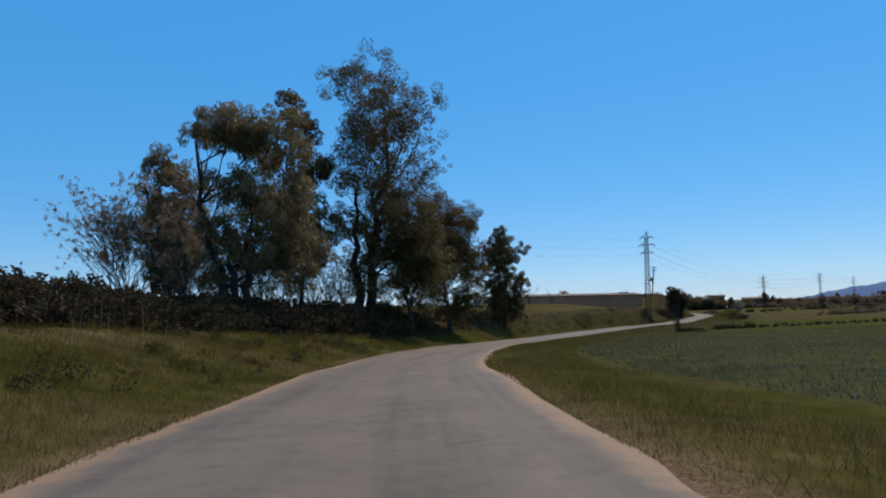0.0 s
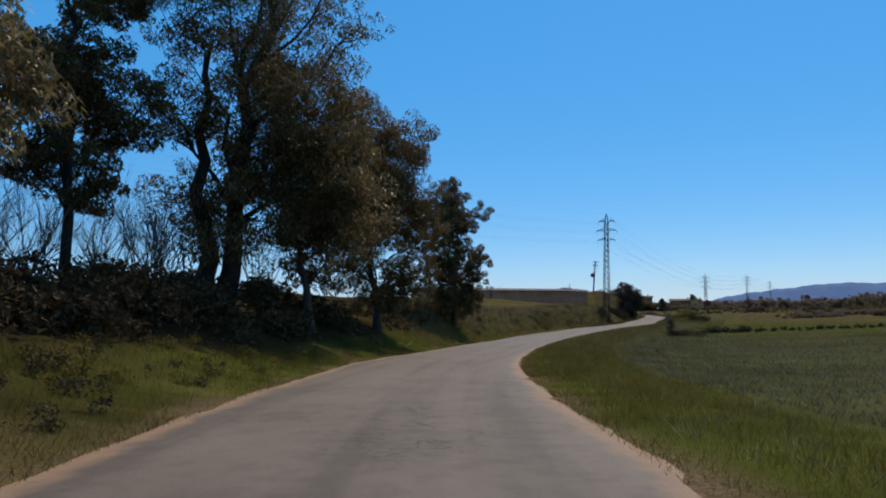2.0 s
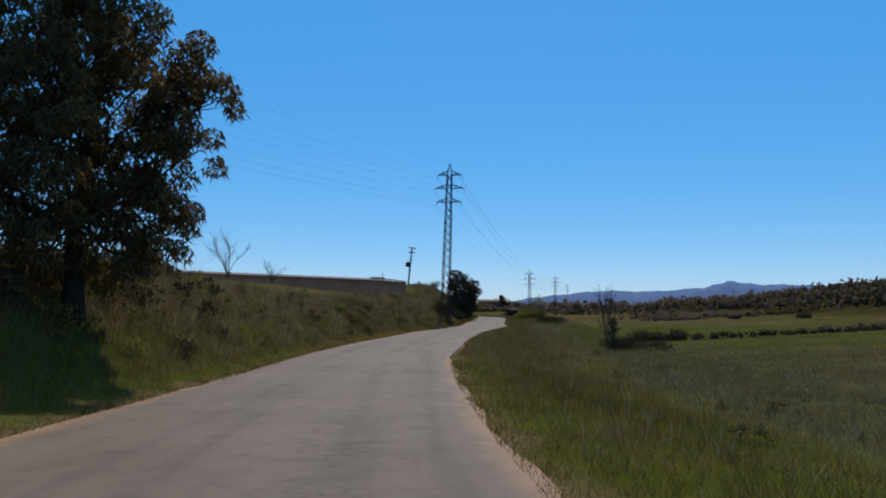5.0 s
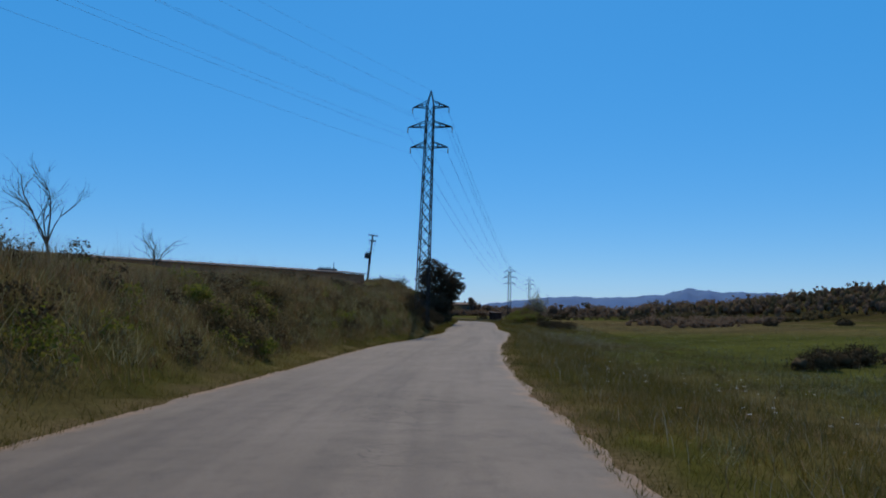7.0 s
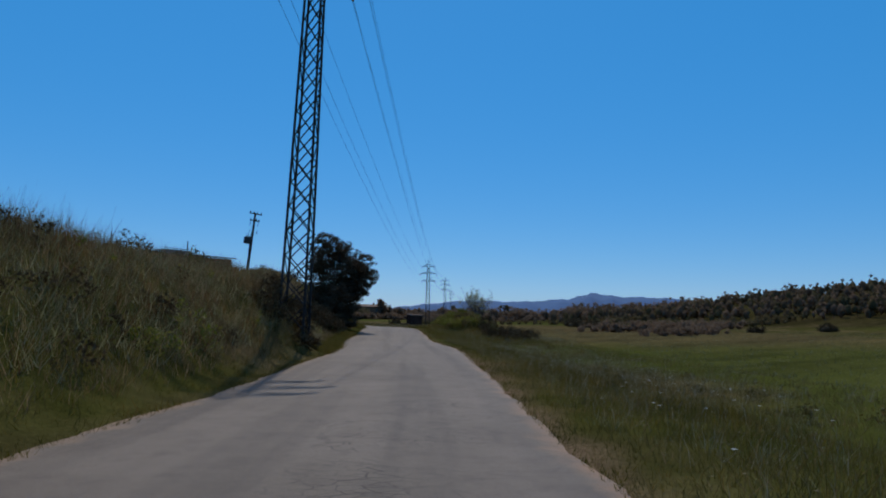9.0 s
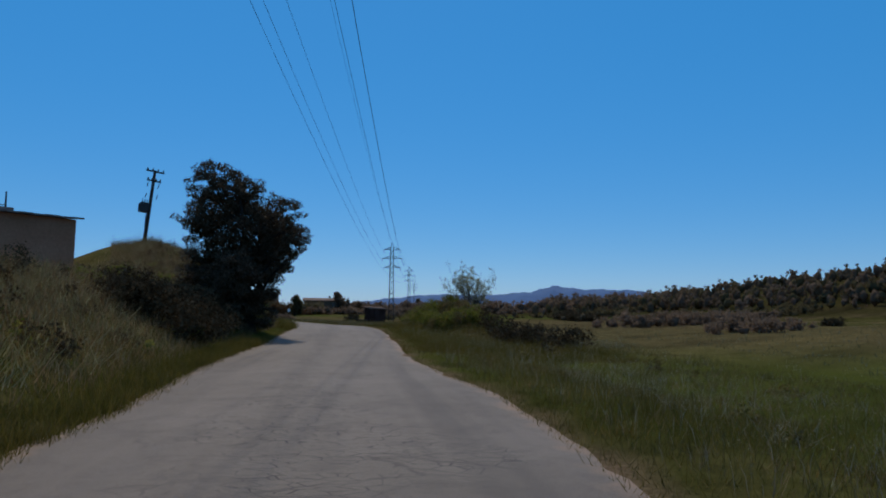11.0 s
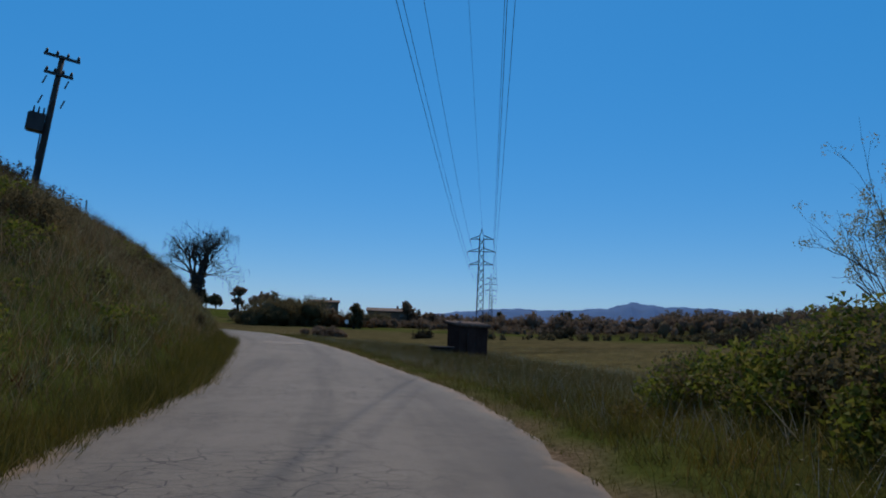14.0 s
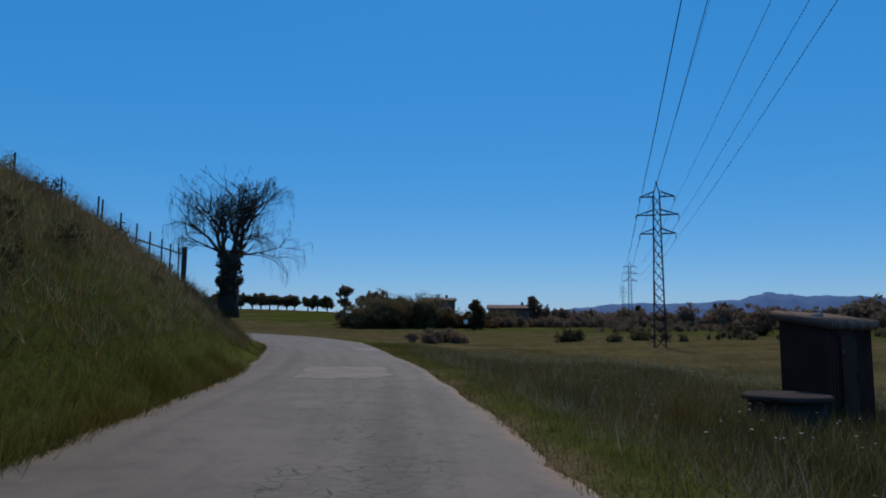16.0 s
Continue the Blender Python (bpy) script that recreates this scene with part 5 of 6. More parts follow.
def line_pole(x, y, top, base):
    root = thing("utility_pole", pose(x, y, base, 0, 5.5, 0), "leaning dark timber pole with a small transformer", "utility pole")
    h = top - base
    part("pole", Heap().tube([(0, 0, -0.5), (0, 0, h * 0.5), (0, 0, h)], [0.17, 0.15, 0.12], 10).mesh("pole", TIMBER, True), root)
    for z, half in ((h - 0.12, 0.75), (h - 0.95, 0.6)):
        part("crossarm", Heap().box(-half, half, -0.2, -0.1, z - 0.06, z + 0.06).mesh("crossarm", IRON), root)
        for k in range(4):
            px = -half + 0.1 + k * (2 * half - 0.2) / 3
            part("insulator", Heap().tube([(px, -0.15, z + 0.05), (px, -0.15, z + 0.14), (px, -0.15, z + 0.26)], [0.05, 0.07, 0.035], 8).mesh("insulator", IRON, True), root)
    for k, z in enumerate((h - 1.15, h - 2.1)):
        for px in (-0.45, 0.0, 0.45):
            part("fuse", Heap().tube([(px, -0.2, z), (px - 0.1, -0.3, z - 0.42)], [0.035, 0.035], 6).mesh("fuse", IRON), root)
    body = Heap().box(-0.78, -0.14, -0.32, 0.32, h - 3.75, h - 2.95)
    for k in range(5):
        body.box(-0.84, -0.78, -0.28 + k * 0.13, -0.23 + k * 0.13, h - 3.7, h - 3.0)
    part("transformer", body.mesh("transformer", IRON), root, "dark boxed transformer with fins")
    for k in range(3):
        part("bushing", Heap().tube([(-0.65 + 0.2 * k, 0, h - 2.95), (-0.65 + 0.2 * k, 0, h - 2.6)], [0.05, 0.03], 6).mesh("bushing", IRON), root)
    part("conduit", Heap().tube([(-0.2, 0, h - 3.7), (-0.17, 0, h - 5.0)], [0.03, 0.03], 5).mesh("conduit", IRON), root)


px, py = 55.85, 185.7
line_pole(px, py, 12.6, land_at(px, py))


# ---- the long shed behind the bank ----
def shed():
    ax, ay, bx, by = 46.6, 162.8, 12.5, 156.6
    base = 2.0
    ang = math.degrees(math.atan2(ay - by, ax - bx))
    length = math.hypot(ax - bx, ay - by)
    root = thing("farm_shed", pose(bx, by, base, 0, 0, ang), "long low farm shed with a weathered wall and pale roof", "shed")
    h = Heap()
    hgt = 2.85
    h.box(0, length, 0, 0.25, 0, hgt).box(0, length, 9.75, 10, 0, hgt).box(0, 0.25, 0.25, 9.75, 0, hgt).box(length - 0.25, length, 0.25, 9.75, 0, hgt)
    part("wall", h.mesh("wall", RENDERED), root)
    n = 60
    w = (length + 0.6) / n * 0.93
    h = Heap()
    h.v += [(0, -0.35, 0), (w, -0.35, 0), (w, 5, 0.55), (0, 5, 0.55), (w, 10.35, 0), (0, 10.35, 0)]
    h.v += [(v[0], v[1], v[2] + 0.08) for v in h.v[:6]]
    h.f += [(6, 7, 8, 9), (9, 8, 10, 11), (0, 3, 2, 1), (3, 5, 4, 2), (0, 1, 7, 6), (1, 2, 8, 7), (3, 0, 6, 9), (2, 4, 10, 8), (5, 3, 9, 11), (4, 5, 11, 10)]
    sheet = h.mesh("roof_sheet", ROOFSHEET)
    for i in range(n):
        part("roof_sheet", sheet, root, at=Matrix.Translation((-0.3 + (length + 0.6) * i / n, 0, hgt + 0.02 * (i % 2))))
    part("roof_vent", Heap().box(length - 4.2, length - 1.9, 3.2, 3.9, hgt + 0.35, hgt + 0.72).mesh("roof_vent", ROOFSHEET), root)
    part("mast", Heap().tube([(length - 2.2, 3.5, hgt + 0.7), (length - 2.2, 3.5, hgt + 1.55)], [0.05, 0.04], 6).mesh("mast", IRON), root)
    part("roof_rail", Heap().tube([(length - 4.2, 3.3, hgt + 0.82), (length - 2.2, 3.3, hgt + 0.82)], [0.025, 0.025], 5).mesh("roof_rail", IRON), root)


shed()


def silo(x, y, z, k):
    root = thing("silo", Matrix.Translation((x, y, z)), "small grey metal feed silo with a conical cap", "silo", "feed silos")
    part("barrel", Heap().tube([(0, 0, 0.8), (0, 0, 2.6)], [0.75 * k, 0.75 * k], 16).mesh("barrel", ROOFSHEET, True), root)
    part("cap", Heap().tube([(0, 0, 2.6), (0, 0, 3.1), (0, 0, 3.15)], [0.8 * k, 0.15, 0.05], 16).mesh("cap", ROOFSHEET, True), root)
    part("hopper", Heap().tube([(0, 0, 0.8), (0, 0, 0.0)], [0.75 * k, 0.2], 16).mesh("hopper", ROOFSHEET, True), root)


for k, (ax, ay) in enumerate(((2.35, 120.7), (4.3, 120.7), (5.9, 120.6))):
    silo(ax, ay, land_at(ax, ay) - 1.0, 0.7)


# ---- pump house, fence and gate ----
def pump_house(x, y, turn, z, top):
    """x, y: the corner that stands nearest the lane; the long wall runs off along the turned x."""
    long_, deep_ = 2.35, 0.63
    h = top - z
    root = thing("pump_house", pose(x, y, z, 0, 0, turn), "small dark weathered sheet-metal pump house in the grass", "hut")
    part("front_wall", Heap().box(0.0, long_, 0.0, 0.05, -0.2, h).mesh("front_wall", PLATE), root)
    part("back_wall", Heap().box(0.0, long_, deep_ - 0.05, deep_, -0.2, h + 0.14).mesh("back_wall", PLATE), root)
    for x0 in (0.0, long_ - 0.05):
        part("side_wall", Heap().box(x0, x0 + 0.05, 0.05, deep_ - 0.05, -0.2, h + 0.07).mesh("side_wall", PLATE), root)
    for k in range(16):
        u = 0.06 + k * (long_ - 0.12) / 15
        if not 0.55 < u < 1.35:
            part("rib", Heap().box(u - 0.012, u + 0.012, -0.014, 0.0, 0.0, h - 0.03).mesh("rib", PLATE), root)
    for k in range(6):
        u = 0.08 + k * (deep_ - 0.16) / 5
        part("rib", Heap().box(-0.014, 0.0, u - 0.012, u + 0.012, 0.0, h - 0.02).mesh("rib", PLATE), root)
    door = part("door", Heap().box(0.58, 1.32, -0.035, -0.004, 0.02, h - 0.16).mesh("door", PLATE), root)
    part("handle", Heap().tube([(1.22, -0.07, 0.72), (1.22, -0.07, 0.9)], [0.014, 0.014], 6).mesh("handle", IRON), door)
    for hz in (0.25, h - 0.4):
        part("hinge", Heap().box(0.56, 0.68, -0.048, -0.036, hz, hz + 0.05).mesh("hinge", IRON), door)
    for k in range(17):
        u = -0.02 + k * (long_ + 0.06) / 16
        sag = 0.015 * math.sin(k * 1.7)
        part("roof_tile", Heap().tube([(u, -0.10, h + 0.02 + sag), (u, deep_ * 0.5, h + 0.09 + sag), (u, deep_ + 0.1, h + 0.16 + sag)], [0.07, 0.068, 0.066], 8).mesh("roof_tile", TILE, True), root)
    for k in range(4):
        tilt_ = 0.03 * k
        part("loose_tile", Heap().tube([(0.02 + 0.1 * k, 0.15, h + 0.14 + tilt_ * 0.3), (0.2 + 0.1 * k, 0.25, h + 0.13 + tilt_ * 0.3)], [0.04, 0.035], 7).mesh("loose_tile", PALE_TILE, True), root, "pale broken tile on the roof corner")


def well(x, y, z, top):
    """A round concrete well head with a slab over it."""
    root = thing("well", Matrix.Translation((x, y, z)), "round weathered concrete well with a flat cover beside the hut", "well")
    part("ring", Heap().tube([(0, 0, -0.3), (0, 0, top - z - 0.09)], [0.50, 0.48], 24).mesh("ring", DARK_CONCRETE, True), root)
    part("cover", Heap().tube([(0, 0, top - z - 0.088), (0, 0, top - z - 0.07), (0, 0, top - z - 0.015), (0, 0, top - z)], [0.50, 0.56, 0.56, 0.53], 26).mesh("cover", DARK_CONCRETE, True), root)


pump_house(72.24, 175.5, 22.4, land_at(73.2, 176.0), 0.84)
well(71.25, 175.35, land_at(71.25, 175.35), -0.07)


def fence():
    root = thing("wire_fence", Matrix.Identity(4), "wire mesh fence on dark posts along the bank top", "fence")
    line_ = ((186.5, -11.5, 0.0), (189.5, -11.4, 0.0), (192.5, -11.2, 0.0), (195.2, -10.9, 0.0), (197.8, -10.55, 0.0), (200.2, -10.15, 5.35), (202.5, -9.73, 5.16), (204.7, -9.27, 4.94), (206.8, -8.8, 4.77), (207.05, -8.74, 4.72),
             (208.2, -8.43, 4.47), (209.3, -8.14, 4.29), (210.1, -7.84, 4.12), (210.9, -7.56, 3.95), (211.9, -7.4, 3.88), (213.1, -7.25, 3.85))
    tops = []
    for s_, o_, top in line_:
        x, y = spot(s_, o_)
        z = land_at(x, y)
        top = top or z + 1.05
        z = top - 1.55
        part("post", Heap().tube([(x, y, min(z, land_at(x, y)) - 0.3), (x, y, top)], [0.034, 0.03], 6).mesh("post", IRON), root)
        tops.append(Vector((x, y, z)))
    for a, b in zip(tops, tops[1:]):
        h = Heap()
        for k in range(9):
            h.tube([a + Vector((0, 0, 0.2 + 0.16 * k)), b + Vector((0, 0, 0.2 + 0.16 * k))], [0.0022, 0.0022], 3, cap=False)
        n = int((b - a).length / 0.14)
        for k in range(1, n):
            p = a.lerp(b, k / n)
            h.tube([p + Vector((0, 0, 0.18)), p + Vector((0, 0, 1.5))], [0.0016, 0.0016], 3, cap=False)
        part("mesh_panel", h.mesh("mesh_panel", STEEL), root, "thin grey wire mesh")
    gx_, gy_ = spot(214.4, -7.2)
    gz_ = land_at(gx_, gy_)
    gate = thing("gate_post", Matrix.Translation((gx_, gy_, gz_)), "thick dark steel gate post with a rail", "gate post")
    part("post", Heap().box(-0.1, 0.1, -0.1, 0.1, -0.3, 4.05 - gz_).mesh("post", IRON), gate)
    e = tops[-5] + Vector((0, 0, 1.0)) - Vector((gx_, gy_, gz_))
    part("rail", Heap().tube([(0, 0, 3.72 - gz_), (e.x, e.y, e.z)], [0.03, 0.03], 6).mesh("rail", IRON), gate)


fence()


# ---- the distance: trees, hedges, houses, woods and hills ----
def round_tree(name, x, y, height, spread, label, leaf, seed, count=2600, bare=0.3, length=0.35):
    g = random.Random(seed)
    z = land_at(x, y)
    root = thing(name, Matrix.Translation((x, y, z - 0.1)), label, "tree")
    part("trunk", Heap().tube([(0, 0, 0), (0.05, 0, height * 0.3), (0, 0, height * 0.75)], [0.05 * height, 0.035 * height, 0.015 * height], 6).mesh("trunk", BARK, True), root)
    masses, sizes = [], []
    for k in range(9):
        a = g.uniform(0, 6.28)
        r = spread * g.uniform(0.15, 0.62)
        u = g.uniform(bare + 0.12, 0.86)
        masses.append((r * math.cos(a), r * math.sin(a), height * u))
        sizes.append(spread * g.uniform(0.34, 0.52) * (1.1 - 0.4 * u))
    part("crown", leaves("crown", masses, sizes, count, length, length * 0.6, 0.1, leaf, seed, 0.85, 0.2), root)
    return root


for k, px_ in enumerate((80.0, 82.6, 85.2, 87.6, 90.8, 93.2, 95.6, 97.9, 100.4, 102.6, 106.4, 109.1, 112.0)):
    py_ = 377.0 - (px_ - 87.4) * 0.17
    tagged(round_tree("stone_pine", px_, py_, 4.6, 2.9, "dark umbrella-shaped pine in a distant row", FARLEAF, 200 + k, 3000, 0.30, 0.5), group="row of pines")
for k, (px_, py_, h_, r_, leaf_, lab_) in enumerate((
        (97.7, 299.0, 6.6, 1.8, FARBROWN, "tall thin brownish tree beside the thicket"), (100.5, 293.0, 5.4, 2.6, FARBROWN, "dense brown-green tree in the far thicket"),
        (103.6, 292.0, 5.6, 2.8, FARLEAF, "dense dark tree in the far thicket"), (106.4, 289.0, 5.0, 2.4, FARBROWN, "rounded brownish tree in the far thicket"),
        (108.2, 286.0, 3.8, 2.0, FARLEAF, "low dark shrub tree by the farm"), (112.0, 283.0, 3.2, 1.9, FARBROWN, "low brown shrub tree by the farm"),
        (110.4, 267.8, 4.6, 1.9, FARLEAF, "round dark tree beside the road ahead"), (133.8, 289.4, 4.9, 2.4, FARBROWN, "bare-looking brown tree by the farmhouse"),
        (137.5, 287.0, 2.9, 2.2, FARBROWN, "low brown bush by the farmhouse"), (141.5, 287.0, 2.6, 2.2, FARBROWN, "low brown bush in the plain"),
        (148.6, 291.8, 3.0, 2.0, FARBROWN, "reddish-brown bush in the plain"), (175.0, 309.6, 5.0, 1.8, FARLEAF, "single dark tree in the plain"),
        (170.4, 287.3, 3.6, 1.9, FARBROWN, "reddish-brown tree in the plain"), (182.3, 289.8, 5.0, 2.4, FARLEAF, "rounded green tree in the plain"),
        (40.0, 240.0, 6.0, 4.2, FARBROWN, "broad flat-topped tree behind the shed"), (196.0, 300.0, 3.4, 2.6, FARLEAF, "low dark tree in the plain"))):
    round_tree("far_tree", px_, py_, h_ * 1.25, r_ * 1.2, lab_, leaf_, 230 + k, 4200, 0.02, 0.4)
cx_, cy_ = 136.0, 288.0
cyp = thing("cypress", Matrix.Translation((cx_, cy_, land_at(cx_, cy_))), "slim dark cypress by the farmhouse", "tree")
part("trunk", Heap().tube([(0, 0, -0.2), (0, 0, 4.4)], [0.12, 0.03], 6).mesh("trunk", BARK), cyp)
part("crown", leaves("crown", [(0, 0, 0.8 + 0.55 * k) for k in range(7)], [0.5, 0.5, 0.48, 0.45, 0.4, 0.3, 0.2], 1400, 0.3, 0.14, -0.5, BUSH, 299, 1.2), cyp)


def house(name, x, y, z, w, d, h, turn, roof_h, label, storeys=1):
    root = thing(name, pose(x, y, z, 0, 0, turn), label, "house", "farm buildings")
    part("wall", Heap().box(-w / 2, w / 2, -d / 2, d / 2, -1.0, h).mesh("wall", PLASTER), root)
    r = Heap()
    b = len(r.v)
    e = 0.35
    r.v += [(-w / 2 - e, -d / 2 - e, h), (w / 2 + e, -d / 2 - e, h), (w / 2 + e, d / 2 + e, h), (-w / 2 - e, d / 2 + e, h), (-w / 2 - e, 0, h + roof_h), (w / 2 + e, 0, h + roof_h)]
    r.v += [(v[0], v[1], v[2] + 0.15) for v in r.v[:6]]
    r.f += [(6, 7, 11, 10), (8, 9, 10, 11), (0, 4, 5, 1), (2, 5, 4, 3), (0, 1, 7, 6), (2, 3, 9, 8), (0, 6, 10, 4), (4, 10, 9, 3), (1, 5, 11, 7), (5, 2, 8, 11)]
    part("roof", r.mesh("roof", TILE), root, "brown clay tile roof")
    for st in range(storeys):
        for k in range(max(2, int(w / 2.6))):
            u = -w / 2 + (k + 0.5) * w / max(2, int(w / 2.6))
            part("window", Heap().box(u - 0.4, u + 0.4, -d / 2 - 0.04, -d / 2 + 0.02, h - 1.5 - 2.4 * st, h - 0.5 - 2.4 * st).mesh("window", WINDOW), root)
    part("chimney", Heap().box(w * 0.2, w * 0.2 + 0.5, -0.25, 0.25, h + roof_h * 0.5, h + roof_h + 0.7).mesh("chimney", PLASTER), root)


house("farmhouse", 117.5, 299.5, 2.6, 6.4, 6.0, 3.6, -22, 0.55, "low farmhouse with a shallow dark roof far off", 1)
house("farmhouse", 131.5, 294.5, 2.2, 9.4, 6.0, 2.5, -28, 0.75, "long low farm building with a tiled roof far off", 1)
sx_, sy_ = 107.2, 264.0
sign = thing("road_mirror", Matrix.Translation((sx_, sy_, land_at(sx_, sy_))), "small white round board on a post by the road", "sign")
part("post", Heap().tube([(0, 0, -0.2), (0, 0, 1.3)], [0.04, 0.04], 6).mesh("post", IRON), sign)
part("board", Heap().tube([(0, -0.06, 1.35), (0, -0.02, 1.35)], [0.36, 0.36], 18).mesh("board", WHITE), sign)


def strip_of(name, a, b, n, width, lo, hi, label, leaf, count, length, seed):
    gg = random.Random(seed)
    out = []
    for k in range(n):
        u = (k + gg.random()) / n
        r = gg.uniform(lo, hi)
        out.append((a[0] + (b[0] - a[0]) * u + gg.uniform(-width, width), a[1] + (b[1] - a[1]) * u + gg.uniform(-width, width), r, r * gg.uniform(0.9, 1.5)))
    return thicket(name, out, label, leaf, int(count * 1.2), length * 1.05, seed, "hedge", 0.5, 1, 0.9)


strip_of("far_hedge", (98, 216), (150, 206), 60, 2.0, 0.25, 0.6, "dark low hedge across the meadow", FARLEAF, 15000, 0.16, 301)
strip_of("far_hedge", (118, 244), (200, 232), 110, 4.0, 0.4, 0.9, "brown-green hedge across the plain", FARBROWN, 16000, 0.22, 302)
strip_of("far_hedge", (128, 272), (250, 258), 130, 6.0, 0.5, 1.3, "brown hedge and scrub across the plain", FARBROWN, 18000, 0.3, 303)
strip_of("far_hedge", (150, 330), (300, 300), 100, 8.0, 1.2, 2.4, "line of far brown trees in the plain", FARBROWN, 20000, 0.45, 304)
strip_of("far_trees", (150, 262), (215, 232), 130, 4.0, 1.5, 2.6, "line of brown and green trees at the edge of the plain", FARBROWN, 22000, 0.45, 316)
strip_of("far_trees", (178, 250), (218, 236), 70, 3.0, 1.9, 2.8, "taller brown wood rising behind the plain", WOODLEAF, 20000, 0.4, 321)
strip_of("far_trees", (138, 300), (175, 300), 50, 5.0, 1.2, 2.4, "brown trees behind the farm", FARBROWN, 16000, 0.45, 317)
strip_of("far_hedge", (80, 147), (92, 149), 36, 2.0, 0.3, 0.6, "brown hedge between the fields", FARBROWN, 8000, 0.14, 305)
strip_of("meadow_shrub", (99.5, 149), (101.5, 149.4), 8, 0.5, 0.3, 0.55, "dark shrub standing alone between the fields", BRAMBLE, 3000, 0.11, 318)
strip_of("meadow_shrub", (117, 150), (119.5, 150.4), 9, 0.6, 0.4, 0.7, "dark shrub standing alone between the fields", BRAMBLE, 3200, 0.12, 319)
strip_of("far_hedge", (90, 163), (126, 168.5), 110, 2.2, 0.4, 1.0, "brown scrub between the fields", FARBROWN, 18000, 0.17, 306)
strip_of("far_hedge", (112, 178), (150, 172), 90, 2.0, 0.4, 1.1, "dark hedge below the wooded ridge", FARLEAF, 14000, 0.19, 325)
strip_of("far_hedge", (108, 181), (124, 201), 60, 1.2, 0.45, 1.0, "dark brambles along a terrace edge in the meadow", BRAMBLE, 13000, 0.15, 326)
strip_of("far_hedge", (124, 201), (156, 206), 60, 1.6, 0.5, 1.1, "dark brambles along the upper terrace edge", FARLEAF, 11000, 0.2, 327)
strip_of("far_hedge", (70, 110), (130, 118), 90, 1.5, 0.25, 0.5, "low brown hedge beyond the crop", FARBROWN, 9000, 0.16, 307)
strip_of("meadow_shrub", (95, 217.5), (97.5, 219), 8, 0.6, 0.4, 0.7, "dark shrub standing in the meadow", BRAMBLE, 2600, 0.12, 308)
strip_of("meadow_shrub", (84, 223), (88, 224.5), 8, 0.6, 0.35, 0.6, "dark shrub standing in the meadow", BRAMBLE, 2600, 0.12, 309)
strip_of("meadow_shrub", (114, 219), (122, 222), 14, 1.0, 0.5, 1.0, "dark bushes standing in the meadow", BRAMBLE, 4500, 0.16, 310)
strip_of("farm_scrub", (110, 284), (146, 280), 60, 2.5, 0.7, 1.6, "brown bushes in front of the farm", FARBROWN, 16000, 0.24, 312)
strip_of("farm_scrub", (108, 282), (128, 286), 36, 2.0, 1.3, 2.2, "dark bushes in front of the farm", FARLEAF, 9000, 0.24, 313)
strip_of("far_thicket", (96.5, 283), (107.0, 279.5), 46, 2.6, 2.2, 3.9, "dense rounded brown-green thicket beyond the meadow", FARLEAF, 24000, 0.3, 314)
strip_of("far_thicket", (107, 280), (117, 277), 26, 2.0, 0.9, 1.7, "reddish-brown bushes beside the thicket", EMBER, 14000, 0.26, 315)
strip_of("roadside_scrub", (82, 217), (87, 221), 12, 1.2, 0.3, 0.7, "brown scrub by the road ahead", FARBROWN, 8000, 0.2, 311)

wood = random.Random(77)
spots_ = []
for k in range(3600):
    x_, y_ = wood.uniform(150, 290), wood.uniform(10, 215)
    if x_ < 163 + 8 * lumps(y_ * 0.05, 3.0):
        continue
    r_ = wood.uniform(0.7, 1.5)
    spots_.append((x_, y_, r_ * 0.85, r_ * wood.uniform(0.8, 1.7)))
for k in range(900):                      # the wood's edge, thinning out into single trees
    y_ = wood.uniform(20, 225)
    x_ = 160 + 8 * lumps(y_ * 0.05, 3.0) + wood.gauss(0, 5) - 0.10 * max(0, y_ - 150)
    r_ = wood.uniform(0.5, 1.6)
    spots_.append((x_, y_, r_ * 0.85, r_ * wood.uniform(0.8, 1.9)))
wood.shuffle(spots_)
for k, (leaf_, lab_) in enumerate(((WOODLEAF, "dark mixed woodland covering the ridge"), (FARBROWN, "brown budding trees in the woodland on the ridge"), (FARLEAF, "dull green trees in the woodland on the ridge"))):
    thicket("ridge_wood", spots_[k::3], lab_, leaf_, 46000, 0.46, 320 + k, "woodland", 0.5, 1, 1.75)


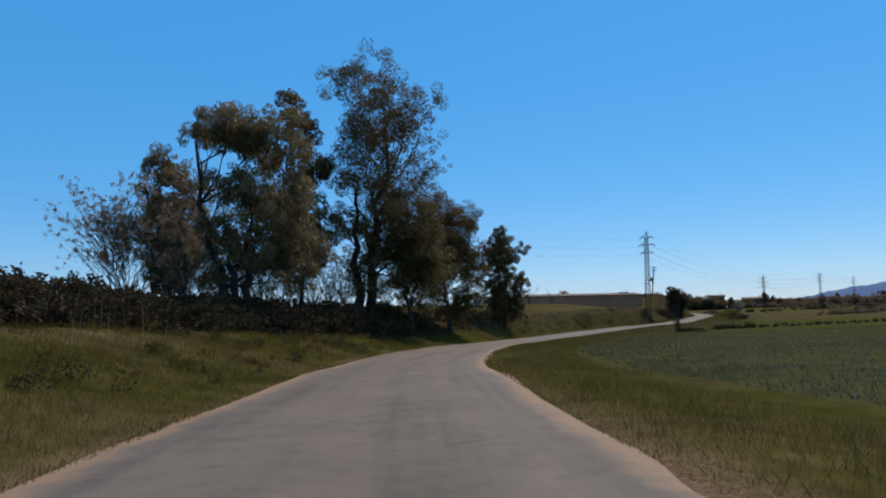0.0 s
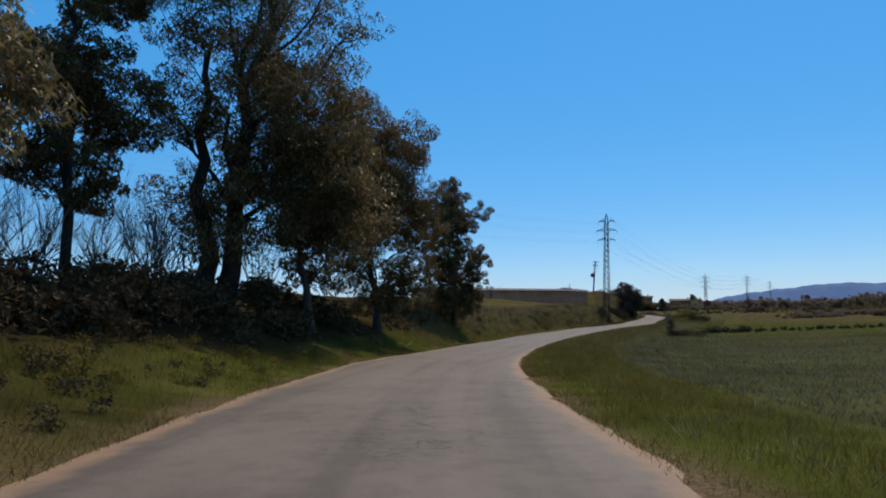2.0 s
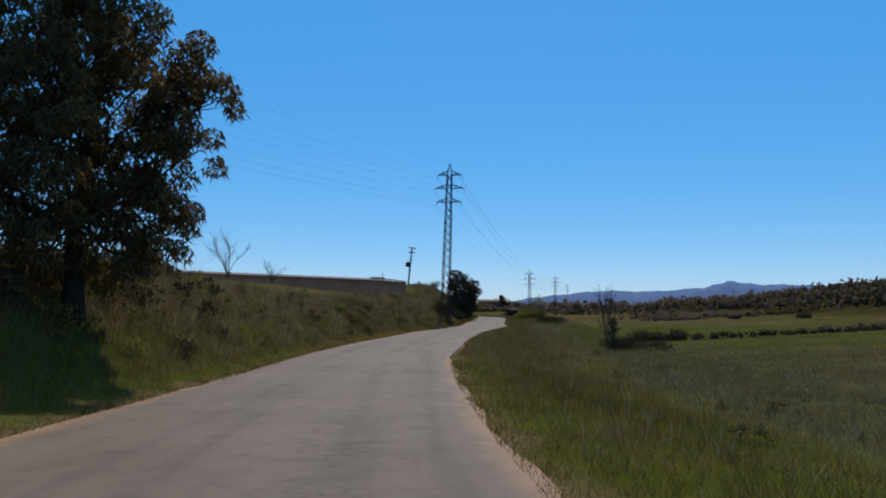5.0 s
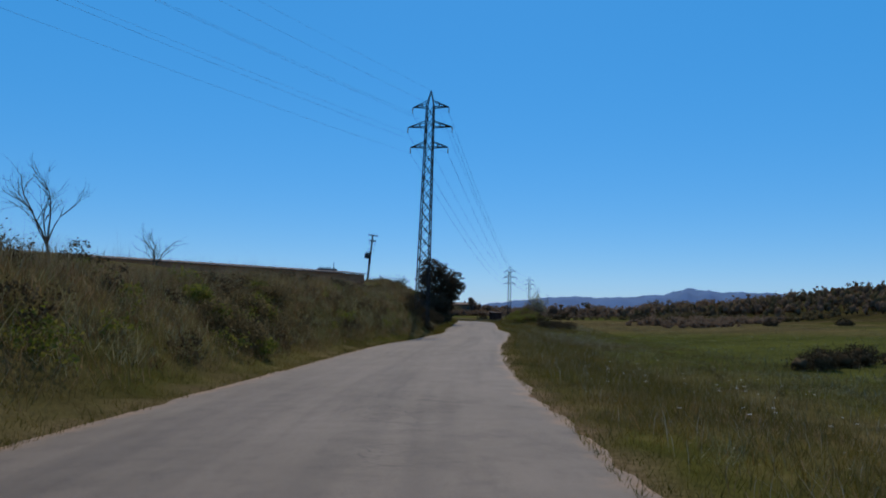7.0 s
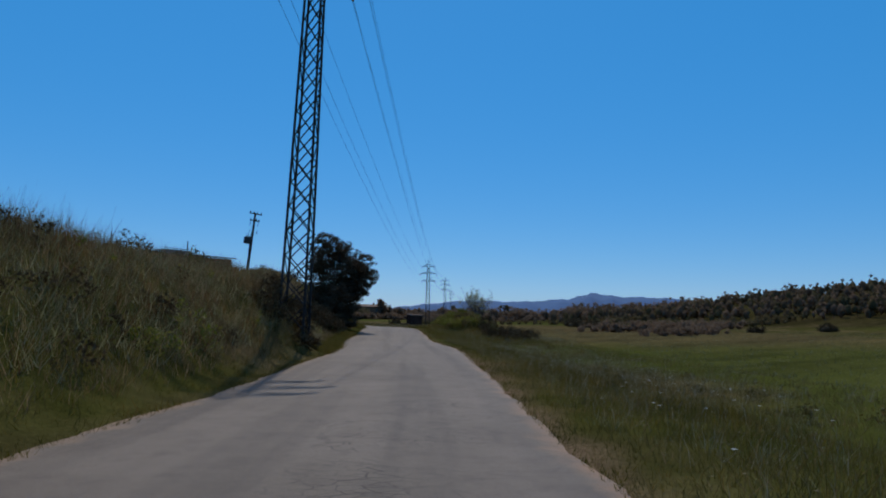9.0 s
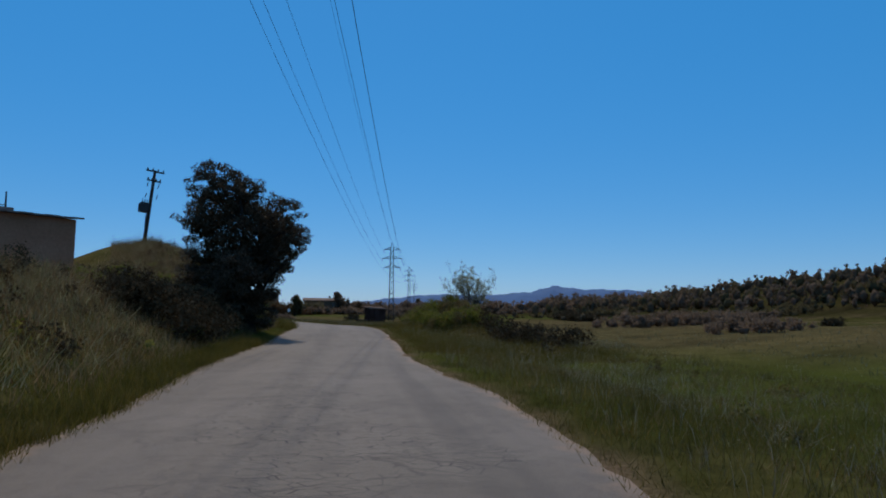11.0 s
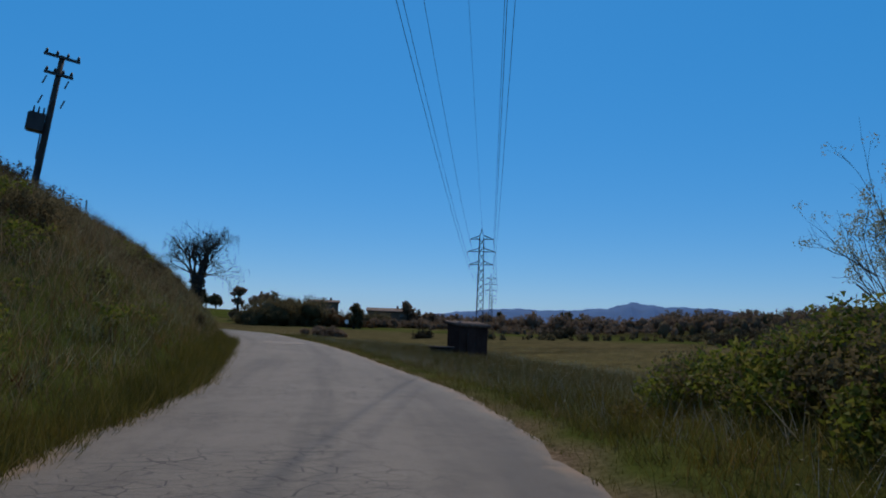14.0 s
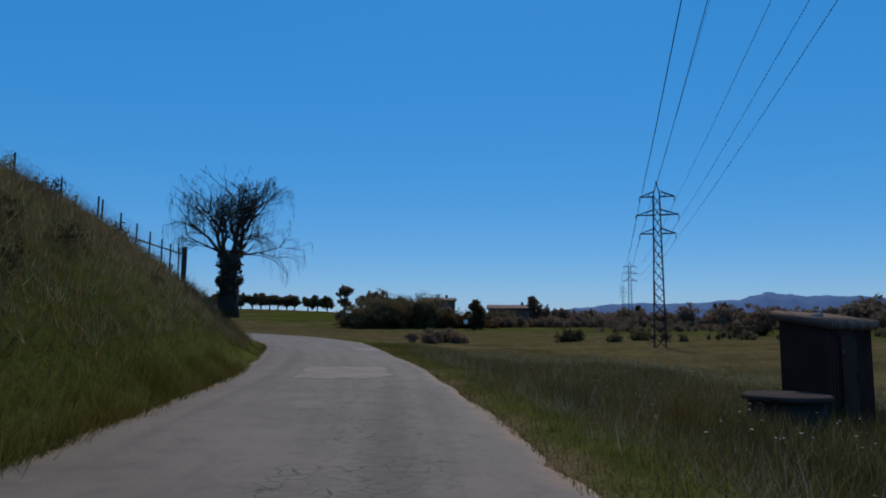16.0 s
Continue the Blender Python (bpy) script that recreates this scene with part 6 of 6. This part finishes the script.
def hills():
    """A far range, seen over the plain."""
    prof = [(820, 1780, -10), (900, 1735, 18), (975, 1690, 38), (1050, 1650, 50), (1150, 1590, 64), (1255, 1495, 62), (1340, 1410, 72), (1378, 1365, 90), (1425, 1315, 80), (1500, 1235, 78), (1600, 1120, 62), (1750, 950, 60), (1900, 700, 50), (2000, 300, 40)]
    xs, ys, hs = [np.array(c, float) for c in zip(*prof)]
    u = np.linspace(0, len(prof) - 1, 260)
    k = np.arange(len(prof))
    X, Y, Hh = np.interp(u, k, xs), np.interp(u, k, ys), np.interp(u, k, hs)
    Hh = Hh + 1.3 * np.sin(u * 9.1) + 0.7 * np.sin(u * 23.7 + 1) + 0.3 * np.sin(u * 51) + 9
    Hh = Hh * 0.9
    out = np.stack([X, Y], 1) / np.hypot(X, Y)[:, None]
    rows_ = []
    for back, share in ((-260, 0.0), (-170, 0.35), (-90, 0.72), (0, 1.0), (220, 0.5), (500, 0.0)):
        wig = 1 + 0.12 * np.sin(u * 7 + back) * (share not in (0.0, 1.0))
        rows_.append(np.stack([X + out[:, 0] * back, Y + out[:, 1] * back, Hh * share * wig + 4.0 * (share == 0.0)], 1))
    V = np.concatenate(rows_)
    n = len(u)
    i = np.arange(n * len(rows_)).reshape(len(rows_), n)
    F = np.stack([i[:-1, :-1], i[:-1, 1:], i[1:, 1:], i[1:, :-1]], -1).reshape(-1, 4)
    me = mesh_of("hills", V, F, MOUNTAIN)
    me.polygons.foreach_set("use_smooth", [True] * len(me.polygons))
    tagged(new("backdrop_hills", me), "distant range of hills, tinted blue for haze", "hills", kind="structure")


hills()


# ---- small growth: flowers ----
def flowers(name, s0, s1, o0, o1, count, size, stalk, material, label, seed):
    gg = np.random.RandomState(seed)
    s, o = gg.uniform(s0, s1, count), gg.uniform(o0, o1, count)
    x, y = beside(s, o)
    z = np.interp(s, fine_s, fine[:, 2]) + rise(s, o, x, y) + stalk * gg.uniform(0.7, 1.3, count)
    v, f_ = [], []
    for i in range(count):
        c = np.array([x[i], y[i], z[i]])
        for p in range(5):
            a = 2 * math.pi * p / 5 + i
            b = len(v)
            r = size * 0.5
            v += [c, c + [r * math.cos(a - 0.5), r * math.sin(a - 0.5), r * 0.2], c + [1.5 * r * math.cos(a), 1.5 * r * math.sin(a), r * 0.1], c + [r * math.cos(a + 0.5), r * math.sin(a + 0.5), r * 0.2]]
            f_.append((b, b + 1, b + 2, b + 3))
    tagged(new(name, mesh_of(name, v, np.array(f_), material)), label, "flowers", kind="stuff")


flowers("white_flowers", 55, 62, -6.2, -4.4, 70, 0.06, 0.42, PETAL, "white wild flower heads in the verge grass", 401)
flowers("white_flowers", 90, 130, 2.4, 7.0, 160, 0.04, 0.38, PETAL, "scattered white flower heads in the verge", 402)
flowers("white_flowers", 180, 200, 2.4, 6.5, 260, 0.028, 0.44, PETAL, "scattered white flower heads in the rough grass", 403)
POPPY = surface("poppy_petal", (0.31, 0.039, 0.017), (0.414, 0.069, 0.026), 5, 40, 0.6)
flowers("poppies", 188, 205, -11.4, -8.6, 110, 0.055, 0.55, POPPY, "red poppies in the grass near the bank top", 406)
flowers("yellow_flowers", 150, 166, 3.4, 6.2, 60, 0.06, 0.40, YELLOW, "yellow wild flowers in the verge", 404)
flowers("yellow_flowers", 8, 20, -9.0, -6.0, 70, 0.05, 0.60, YELLOW, "yellow flower spikes on the bank", 405)
# pale seed heads, whose bright colour also stands in for glints in the grass
flowers("glint_seed_heads", 58, 128, 1.9, 7.0, 620, 0.020, 0.30, STRAW, "pale seed heads scattered over the verge", 407)
flowers("glint_seed_heads", 96, 172, -8.2, -4.6, 620, 0.022, 0.42, STRAW, "pale seed heads scattered over the bank", 408)
flowers("glint_seed_heads", 176, 206, 2.0, 8.5, 520, 0.018, 0.40, STRAW, "pale seed heads in the rough grass", 409)
flowers("glint_seed_heads", 156, 186, 2.2, 10.0, 1000, 0.022, 0.40, STRAW, "pale seed heads thick in the verge", 410)
flowers("glint_seed_heads", 128, 156, 3.0, 11.0, 700, 0.024, 0.40, STRAW, "pale seed heads between verge and field", 411)
flowers("glint_seed_heads", 172, 212, -10.5, -4.6, 700, 0.022, 0.48, STRAW, "pale seed heads over the steep bank", 412)
